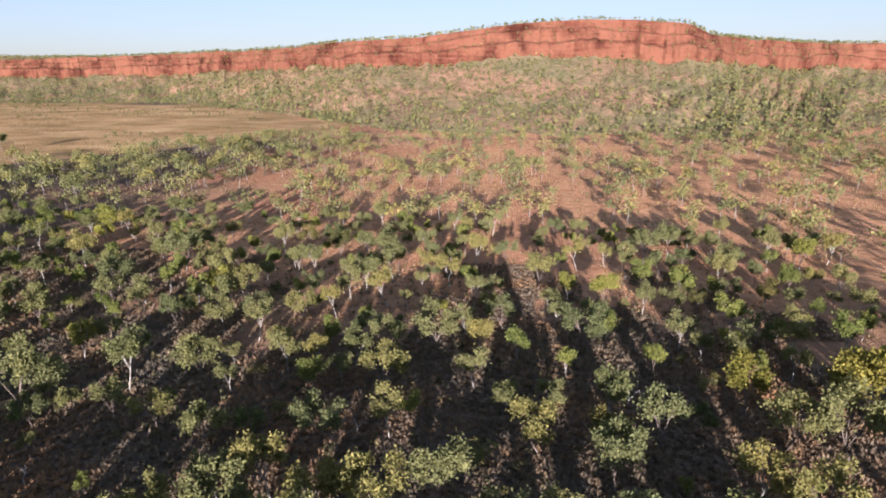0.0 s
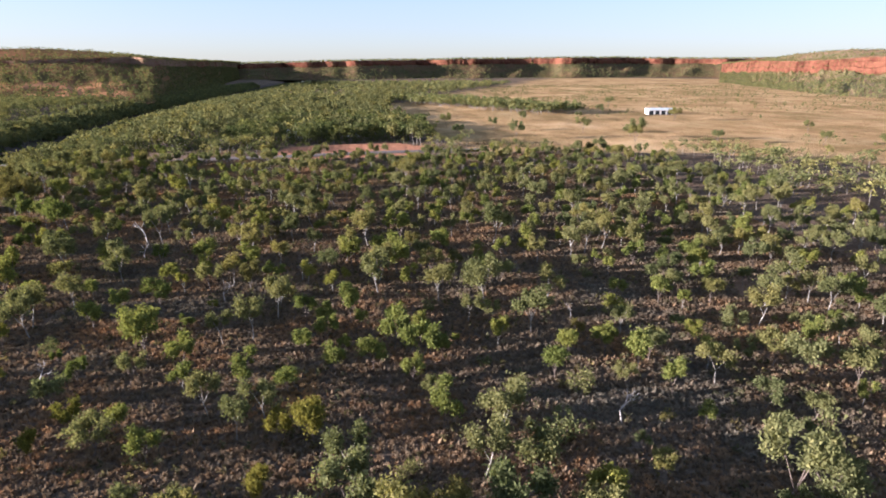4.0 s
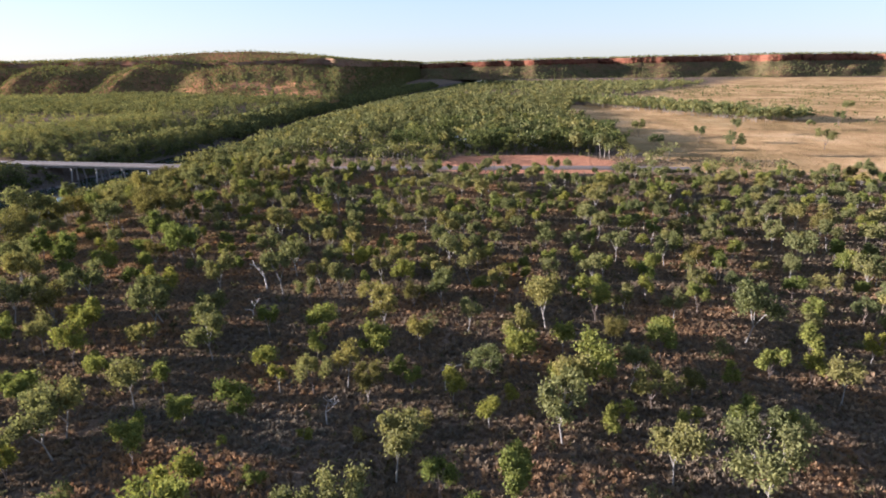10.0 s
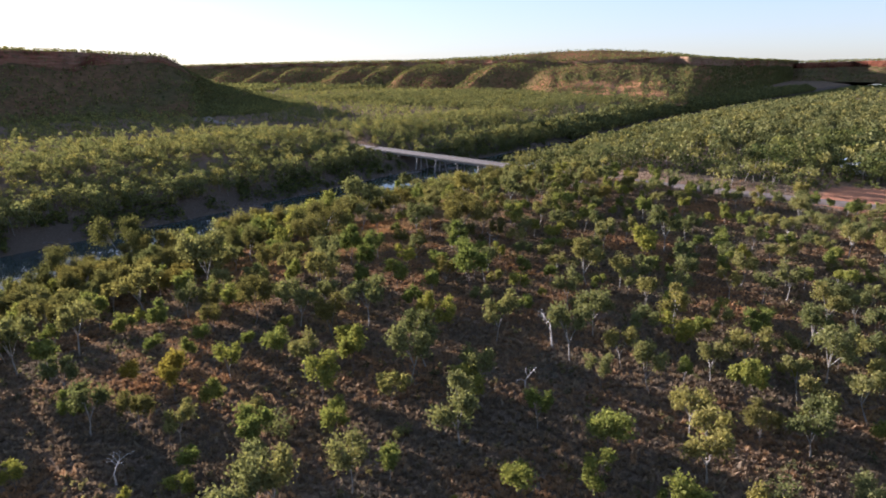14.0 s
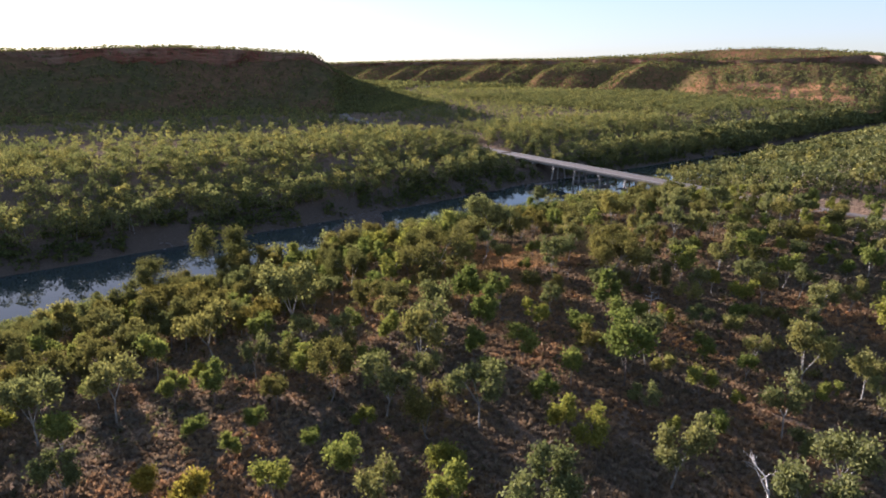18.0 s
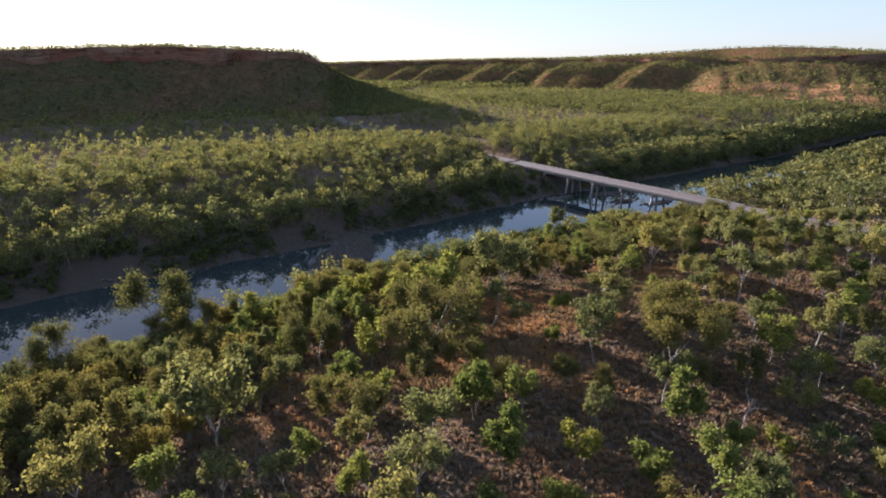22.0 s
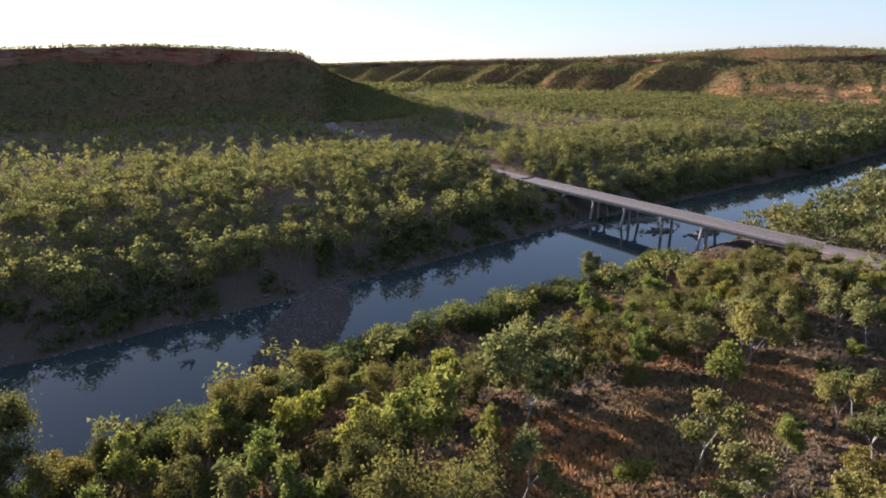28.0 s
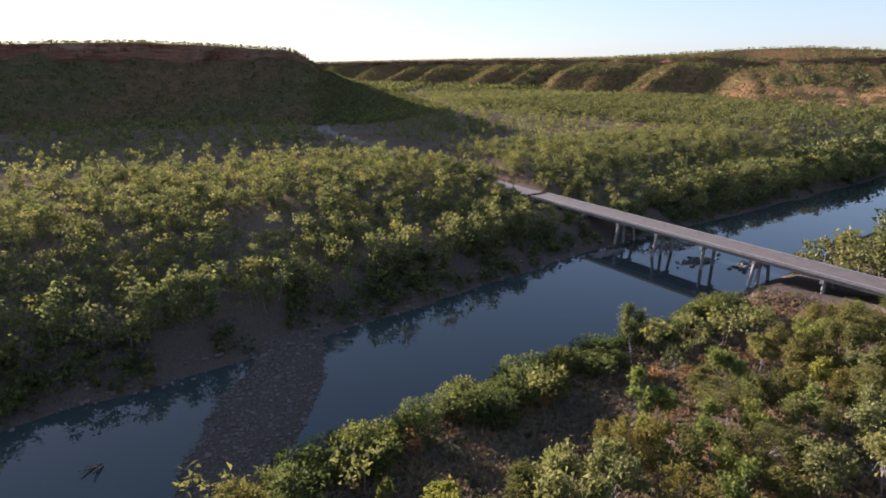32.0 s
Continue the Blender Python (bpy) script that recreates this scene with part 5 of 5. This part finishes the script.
for hname, grids, n1, n2, h1, h2, leaf, lab in (
    ("north_slope_scrub", H_NORTH, 20000, 6500, (1.6, 5.2), (2.4, 5.0), LEAF_OLIVE, "olive scrub on the sunlit scree"),
    ("south_slope_scrub", H_SOUTH, 7000, 3600, (2.0, 5.0), (2.0, 3.8), LEAF_OLIVE, "dark scrub on the shaded mesa"),
    ("west_slope_scrub", H_WEST, 20000, 6000, (2.0, 5.2), (3.0, 5.5), LEAF_OLIVE, "scattered scrub on the mesa's slopes"),
    ("far_slope_scrub", H_FAR, 4500, 3600, (4.0, 7.0), (5.0, 8.0), LEAF_OLIVE, "far scrub below the red cliffs"),
):
    a, b = on_hill(grids["talus"], n1), on_hill(grids["plateau"], n2, 2.4, 0.01, 0.93)
    c = on_hill(grids["cliff"], n2 // 2, 1.0, 0.3, 0.98)
    hs = np.concatenate([rng.uniform(*h1, n1), rng.uniform(*h2, n2), rng.uniform(1.0, 3.4, n2 // 2)])
    x, y, z = (np.concatenate([p, q, w]) for p, q, w in zip(a, b, c))
    woodland(hname, x, y, z - 0.2, hs, 9, 0.24, leaf, lab, False, seed=len(hname), wide=0.5, low=0.05, category="scrub")

# undergrowth of the river woodland and dark trees round the roadhouse
x, y = scatter(5200, -520, -318, -205, 30, lambda x, y: ~off_limits(x, y) & (y > shore_near(x) + 0.5))
woodland("river_undergrowth", x, y, height(x, y) - 0.2, 1.0 + 2.6 * rng.uniform(0, 1, len(x)) ** 1.5, 22, 0.17, LEAF_DARK, "dense dark undergrowth below the river gums", False, seed=23, wide=0.55, low=0.03, category="scrub")
x, y = scatter(420, -470, -338, -70, 45, lambda x, y: ~off_limits(x, y) & (np.hypot(x + 372, y + 34) > 15) & (np.hypot(x + 378, y + 1) > 11) & (np.hypot(x + 436, y + 26) > 14))
woodland("homestead_trees", x, y, height(x, y), rng.uniform(6, 11, len(x)), 150, 0.06, LEAF_DARK, "dark shade trees round the roadhouse", seed=24)

# single trees on the pasture
for x, y, s in ((-375, 141, 1.1), (-332, 156, 1.0), (-358, 280, 0.9), (-303, 247, 1.0), (-272, 257, 1.2), (-334, 157, 1.3), (-348, 160, 0.9), (-451, 240, 1.2), (-499, 199, 1.1), (-470, 170, 0.8), (-420, 60, 1.2), (-398, 88, 0.9), (-350, 92, 1.1), (-362, 60, 0.9), (-440, 118, 1.0), (-318, 196, 1.0), (-530, 150, 1.1), (-585, 240, 1.2)):
    plant("grey_box_tree", x, y, s * 1.5, x * 1.7)
x, y = scatter(3000, -740, -440, 10, 260, lambda x, y: (np.abs(y - (72 + (x + 700) * 0.62) - 30 * fbm(x / 30, y / 30, 3)) < 34) & (x < -505 - (y - 120) * 0.3))
woodland("paddock_trees", x, y, height(x, y), rng.uniform(6, 12, len(x)), 46, 0.1, LEAF_GREY, "belt of grey-green trees across the pasture", seed=8)
x, y = scatter(6500, -1300, -120, 170, 800, lambda x, y: inside(x, y, FIELD) & (vnoise(x / 60, y / 45, 8) > 0.42) & (rng.uniform(0, 1, x.shape) < 0.25 + 0.75 * smooth(230, 330, y - 0.35 * (x + 300))))
woodland("paddock_shrubs", x, y, height(x, y), rng.uniform(1.2, 3.6, len(x)), 14, 0.2, LEAF_DARK, "scattered low bushes in pale dry grass", False, seed=9, wide=0.5, low=0.05, category="scrub")


# ---------------------------------------------------------------- tussocks and litter
def tussocks(name, xs, ys, hs, mat, label, seed, blades=3, wide=0.3):
    """Fans of thin stiff blades."""
    r = np.random.default_rng(seed)
    n = len(xs)
    z = np.broadcast_to((height(xs, ys) - 0.04)[:, None], (n, blades))
    a = r.uniform(0, 6.28, (n, 1)) + np.arange(blades) * 6.28 / blades + r.normal(0, 0.4, (n, blades))
    h = hs[:, None]
    out, up, w = h * r.uniform(0.35, 1.0, (n, blades)), h * r.uniform(0.35, 0.95, (n, blades)), h * wide
    cx, cy = xs[:, None] + 0.2 * h * np.cos(a), ys[:, None] + 0.2 * h * np.sin(a)
    v = np.stack([
        np.stack([cx - np.sin(a) * w, cy + np.cos(a) * w, z], -1),
        np.stack([cx + np.sin(a) * w, cy - np.cos(a) * w, z], -1),
        np.stack([xs[:, None] + np.cos(a) * out, ys[:, None] + np.sin(a) * out, z + up], -1)], 2)
    tint = np.repeat(np.clip(0.42 + 1.1 * fbm(xs / 14, ys / 14, 77) + r.normal(0, 0.12, n), 0.01, 1), blades * 3)
    ob = mesh_part(name, soup(name, v.reshape(-1, 3), np.arange(n * blades * 3).reshape(-1, 3), tint=tint), mat)
    return tagged(ob, label, "grass", kind="stuff")


def keep_grass(x, y):
    return ~outside(x, y) & ~off_limits(x, y) & (y > shore_near(x) + 3) & (rng.uniform(0, 1, x.shape) < np.clip(0.85 + fbm(x / 9, y / 9, 71) * 1.4, 0.3, 1) * (1 - 0.75 * open_soil(x, y)) * np.where(x < -245, 0.55, 1.0))


x, y = scatter(110000, -335, 40, -175, 110, keep_grass)
tussocks("dry_grass", x, y, (0.35 + 0.7 * rng.uniform(0, 1, len(x)) ** 1.5) * (1 + 0.35 * smooth(60, 10, y - np.interp(x, *NEAR_SHORE))), GRASS, "dry brown and straw-coloured tussock grass", 301)


def clump_patch(seed, side=9.5, gap=0.66, blades=24):
    """A square of close tussocks, each a loose dome of thin blades."""
    r = np.random.default_rng(seed)
    n = int(side / gap)
    gx, gy = np.meshgrid((np.arange(n) + 0.5) * gap - side / 2, (np.arange(n) + 0.5) * gap - side / 2)
    cx, cy = gx.ravel() + r.normal(0, 0.26, n * n), gy.ravel() + r.normal(0, 0.26, n * n)
    size = (0.26 + 0.42 * r.uniform(0, 1, n * n) ** 1.6)[:, None]
    a, e = r.uniform(0, 6.28, (n * n, blades)), np.arcsin(r.uniform(0.1, 1, (n * n, blades)))
    far = size * r.uniform(0.8, 1.15, a.shape)
    tip = np.stack([cx[:, None] + np.cos(a) * np.cos(e) * far * 1.1, cy[:, None] + np.sin(a) * np.cos(e) * far * 1.1, np.sin(e) * far * 0.95], -1)
    c = a + r.normal(0, 0.9, a.shape)
    k = size * r.uniform(0.15, 0.6, a.shape)
    root = np.stack([cx[:, None] + np.cos(c) * k, cy[:, None] + np.sin(c) * k, np.sin(e) * far * 0.25 - 0.08], -1)
    b = a + 1.57 + r.normal(0, 0.7, a.shape)
    w = np.stack([np.cos(b), np.sin(b), 0 * a], -1) * (0.075 + 0.05 * size)[..., None]
    v = np.stack([root - w, root + w, tip], 2)
    tint = np.repeat(r.uniform(0, 1, n * n), blades * 3)
    return soup("grass_patch", v.reshape(-1, 3), np.arange(n * n * blades * 3).reshape(-1, 3), tint=tint)


patches = [clump_patch(500 + k) for k in range(8)]
rusty = [clump_patch(520 + k) for k in range(3)]
greyish = [clump_patch(530 + k) for k in range(3)]


def rusty_at(x, y):
    """Above 0.5 where the grass is rusty, below -0.35 where it is grey."""
    k = (0.9, 0.7, -0.9, -0.6, -0.3, 0.8)
    r = 1.5 * fbm(x / 38, y / 38, 66)
    for a, (cx, cy, rx, ry) in zip(k, CLEARINGS):
        r = r + a * np.exp(-(((x - cx) / rx) ** 2 + ((y - cy) / ry) ** 2))
    return r


meadow = tagged(empty("tussock_grass"), "close brown and rusty tussock grass under the trees", "grass", kind="stuff")
q = np.random.default_rng(77)
for gx in np.arange(-308, 44, 9.2):
    for gy in np.arange(-166, 112, 9.2):
        x, y = gx + q.uniform(-0.6, 0.6), gy + q.uniform(-0.6, 0.6)
        cx, cy = np.array([x - 4, x + 4, x - 4, x + 4, x]), np.array([y - 4, y - 4, y + 4, y + 4, y])
        chance, pick = q.uniform(), q.integers(0, 8)
        if np.all(outside(cx, cy)) or np.any(off_limits(cx, cy)) or np.any(cy < shore_near(cx) + 3) or chance < 0.8 * float(open_soil(x, y)):
            continue
        hx, hy = np.array([x - 4, x + 4, x, x, x]), np.array([y, y, y - 4, y + 4, y])
        hz = height(hx, hy)
        lean = Matrix(((1, 0, 0, x), (0, 1, 0, y), (float(hz[1] - hz[0]) / 8, float(hz[3] - hz[2]) / 8, 1, float(hz.mean()) + 0.1), (0, 0, 0, 1)))
        red = float(rusty_at(x, y)) + 0.25 * q.uniform(-1, 1)
        if red > 0.5:
            ob = mesh_part("grass_patch", rusty[pick % 3], GRASS_RUST, meadow)
        elif red < -0.35:
            ob = mesh_part("grass_patch", greyish[pick % 3], GRASS_GREY, meadow)
        else:
            ob = mesh_part("grass_patch", patches[pick], GRASS, meadow)
        ob.matrix_basis = lean @ Matrix.Rotation(1.5708 * q.integers(0, 4), 4, "Z")

# long grass standing in the clearings
x, y = scatter(70000, -265, -118, -172, -88, lambda x, y: (clearing(x, y) > 0.3) & ~off_limits(x, y) & (y > shore_near(x) + 5))
dry = rusty_at(x, y) + 0.2 * rng.normal(size=x.shape) > 0.1
tussocks("long_rusty_grass", x[dry], y[dry], 0.45 + 0.6 * rng.uniform(0, 1, dry.sum()), GRASS_RUST, "long rusty-orange dry grass in the clearings", 305, 4, 0.2)
tussocks("long_grey_grass", x[~dry], y[~dry], 0.45 + 0.6 * rng.uniform(0, 1, (~dry).sum()), GRASS_GREY, "long grey-brown dry grass above the river bank", 306, 4, 0.2)

x, y = scatter(60000, -100, 200, -190, 200, lambda x, y: outside(x, y) & (y > shore_near(x) + 4))
tussocks("eastern_grass", x, y, 0.4 + 0.6 * rng.uniform(0, 1, len(x)), GRASS, "dry brown tussock grass between gums", 304)

# sparse tussocks on the open red ground towards the escarpment
x, y = scatter(26000, -215, 250, 70, 345, lambda x, y: ~outside(x, y) & ~soft_inside(x, y, FIELD, 14, 31) & ~off_limits(x, y) & (vnoise(x / 11, y / 11, 14) > 0.35))
tussocks("open_ground_grass", x, y, 0.35 + 0.5 * rng.uniform(0, 1, len(x)), STRAW, "sparse pale tussocks on open red soil", 303)


# low bushes and forbs between the trees
x, y = scatter(34000, -335, 40, -178, 105, lambda x, y: keep_grass(x, y) & (rng.uniform(0, 1, x.shape) < np.clip(0.45 + 1.6 * fbm(x / 18, y / 18, 73) + 0.5 * smooth(70, 20, y - np.interp(x, *NEAR_SHORE)), 0.08, 1)))
woodland("understorey", x, y, height(x, y) - 0.1, 0.5 + 1.2 * rng.uniform(0, 1, len(x)) ** 2, 16, 0.2, LEAF_BROWN, "low olive-brown bushes among the tussocks", False, seed=19, wide=0.55, low=0.0, category="scrub")

x, y = scatter(40000, -1250, -200, 20, 690, lambda x, y: soft_inside(x, y, FIELD, 14, 31) & (rng.uniform(0, 1, x.shape) < np.clip(320 / np.hypot(x + 40, y), 0, 1) ** 1.5))
tussocks("pasture_grass", x, y, 0.25 + np.hypot(x + 40, y) / 1100 * rng.uniform(0.7, 1.3, len(x)), STRAW, "pale golden dry pasture grass", 302)

# woodland climbing the low end of the dark mesa
low_end = H_SOUTH["talus"]
x, y, z = on_hill(low_end[: int(0.24 * len(low_end))], 3200, 1.0, 0.0, 1.0)
k = np.abs(x - road_x(y)) > 13
woodland("mesa_foot_woodland", x[k], y[k], z[k] - 0.2, kept_low(x[k], y[k], rng.uniform(3.0, 7.0, k.sum())), 40, 0.09, LEAF_OLIVE, "gum woodland climbing the low foot of the mesa", False, seed=28, low=0.15)

# ---------------------------------------------------------------- bridge
def bridge():
    root = tagged(empty("road_bridge"), "narrow two-lane concrete road bridge on raking pile piers", "bridge")
    xc, y0, y1, zt = -313.0, -264.0, -150.0, -5.0
    part("deck", box(bmesh.new(), xc - 4.2, y0, zt - 0.35, xc + 4.2, y1, zt, 0.03), CONCRETE, root)
    part("road_surface", box(bmesh.new(), xc - 3.75, y0, zt + 0.004, xc + 3.75, y1, zt + 0.06), ASPHALT, root, "worn pale road surface")
    for s in (-1, 1):
        part("kerb", box(bmesh.new(), xc + s * 4.0 - 0.2, y0, zt + 0.004, xc + s * 4.0 + 0.2, y1, zt + 0.42, 0.04), CONCRETE, root)
    for o in (-3.3, -1.1, 1.1, 3.3):
        part("girder", box(bmesh.new(), xc + o - 0.28, y0 + 0.3, zt - 1.35, xc + o + 0.28, y1 - 0.3, zt - 0.354, 0.03), CONCRETE, root)
    for y, raked in ((-252, False), (-238.5, False), (-224, True), (-210, True), (-195.5, False), (-181, True), (-165, False)):
        pier = mesh_part("pier", soup("pier_cap", *box_arrays(xc - 4.1, y - 0.45, zt - 2.1, xc + 4.1, y + 0.45, zt - 1.354)), CONCRETE, root)
        offs = ((3.3, 1.5), (0.6, 0.0), (-3.3, -1.5)) if raked else ((2.6, 0.0), (-2.6, 0.0))
        for o, rake in offs:
            foot = min(float(height(xc + o, y)), WATER) - 0.6 if raked or y > -220 else float(height(xc + o, y)) - 0.6
            v, f = tube((xc + o + rake, y, foot), (xc + o, y, zt - 1.9), 0.42, 0.42, 10)
            mesh_part("column", soup("column", v, f, True), CONCRETE, pier)
    for y in (y0, y1):
        part("abutment", box(bmesh.new(), xc - 4.6, y - 0.6, zt - 4.5, xc + 4.6, y + 0.6, zt - 1.36, 0.05), CONCRETE, root)
    return root


def box_arrays(x0, y0, z0, x1, y1, z1):
    v = np.array([(x, y, z) for z in (z0, z1) for x, y in ((x0, y0), (x1, y0), (x1, y1), (x0, y1))], float)
    f = np.array([(3, 2, 1, 0), (4, 5, 6, 7), (0, 1, 5, 4), (1, 2, 6, 5), (2, 3, 7, 6), (3, 0, 4, 7)])
    return v, f


bridge()


# ---------------------------------------------------------------- stones of the river
def stones(name, n, where, lo, hi, label, seed, least=-99.0):
    r = np.random.default_rng(seed)
    bm = bmesh.new()
    bmesh.ops.create_icosphere(bm, subdivisions=1, radius=1.0)
    tv = np.array([v.co[:] for v in bm.verts])
    tf = np.array([[v.index for v in f.verts] for f in bm.faces])
    bm.free()
    x, y = where(r, n)
    z = np.maximum(height(x, y), least)
    k = len(x)
    s = lo + (hi - lo) * r.uniform(0, 1, k) ** 3
    V = tv[None] * (1 + r.normal(0, 0.16, (k, len(tv), 1))) * (s[:, None] * r.uniform(0.6, 1.2, (k, 3)) * (1, 1, 0.6))[:, None]
    V[:, :, 0] += x[:, None]
    V[:, :, 1] += y[:, None]
    V[:, :, 2] += (z + 0.15 * s)[:, None]
    F = (tf[None] + np.arange(k)[:, None, None] * len(tv)).reshape(-1, 3)
    return tagged(mesh_part(name, soup(name, V.reshape(-1, 3), F), STONE), label, "stones", kind="stuff")


def on_bar(r, n):
    x, y = r.uniform(-212, -165, n), r.uniform(-216, -168, n)
    k = bar_mask(x, y) > 0.05
    return x[k], y[k]


def by_bridge(r, n):
    """Three low reefs round the feet of the piers."""
    cx, cy, rx, ry = np.array([(-322, -213, 9, 3.0), (-316, -200, 6, 2.6), (-326, -190, 8, 2.2), (-300, -219, 7, 1.8)])[r.integers(0, 4, n)].T
    return cx + r.normal(0, 0.5, n) * rx, cy + r.normal(0, 0.5, n) * ry


DRIFT = (-166.1, -191.9)


def drift_log():
    """A snag of drifted branches lying in the shallows."""
    r = np.random.default_rng(44)
    root = tagged(empty("drift_log", pose(DRIFT[0], DRIFT[1], WATER + 0.02, 0, 0, 15)), "dark drifted branches lying in still river water", "log")
    for _ in range(9):
        a, e = r.normal(0.5, 0.5), r.uniform(0, 0.35)
        p = np.array([r.normal(0, 0.5), r.normal(0, 0.3), 0.0])
        q = p + np.array([np.cos(a), np.sin(a), e]) * r.uniform(1.0, 2.6)
        mesh_part("branch", soup("branch", *tube(p, q, r.uniform(0.09, 0.2), 0.04, 6), True), BARK_DARK, root)
    return root


stones("bar_stones", 8500, on_bar, 0.09, 0.42, "loose brown stones strewn on the gravel bar", 401)
drift_log()
stones("bridge_rocks", 900, by_bridge, 0.2, 1.1, "dark rocks round the feet of the bridge piers", 402, WATER - 0.05)
stones("bank_rocks", 500, lambda r, n: (lambda x: (x, shore_far(x) - r.uniform(-1, 6, n)))(r.uniform(-330, -130, n)), 0.15, 0.8, "rocks along the muddy far bank", 403)


# ---------------------------------------------------------------- houses
def house(name, x, y, turn, length, width, wall_h, roof_h, label, roof, shed=False):
    root = tagged(empty(name), label, "building")
    z = float(height(x, y))
    l, w = length / 2, width / 2
    part("wall", box(bmesh.new(), -l, -w, -0.4, l, w, wall_h), WALL_PAINT, root)
    o = 0.7
    v = np.array([(-l - o, -w - o, wall_h + 0.004), (l + o, -w - o, wall_h + 0.004), (l + o, w + o, wall_h + 0.004), (-l - o, w + o, wall_h + 0.004),
                  (-l - o, 0, wall_h + roof_h), (l + o, 0, wall_h + roof_h)])
    bm = bmesh.new()
    vs = [bm.verts.new(p) for p in v]
    for q in ((0, 1, 5, 4), (2, 3, 4, 5), (3, 0, 4), (1, 2, 5), (3, 2, 1, 0)):
        bm.faces.new([vs[i] for i in q])
    part("roof", bm, roof, root, "corrugated iron roof")
    n = max(2, int(length / 4.5))
    for side in (-1, 1):
        for i in range(n):
            cx = -l + (i + 0.5) * length / n
            tall, wide = (wall_h * 0.8, length / n * 0.7) if shed and side < 0 else (1.2, 1.6)
            base = 0.0 if shed and side < 0 else 1.0
            part("door" if base == 0 else "window", box(bmesh.new(), cx - wide / 2, side * w - 0.05, base, cx + wide / 2, side * w + 0.05, base + tall), DARK_GLASS, root)
    root.matrix_world = Matrix.Translation((x, y, z)) @ Matrix.Rotation(radians(turn), 4, "Z")
    return root


house("roadhouse", -372, -34, 20, 22, 10, 3.2, 1.8, "low cream roadhouse with an iron roof among trees", TIN)
house("cabin", -378, -1, 75, 14, 7, 2.8, 1.4, "small pale cabin with an iron roof under trees", TIN)
house("bunkhouse", -436, -26, 10, 20, 8, 3.0, 1.5, "long bunkhouse with an iron roof among trees", TIN)
house("machinery_shed", -512, 257, 84, 21, 9, 4.2, 1.2, "white open-fronted machinery shed on the pasture", TIN, True)
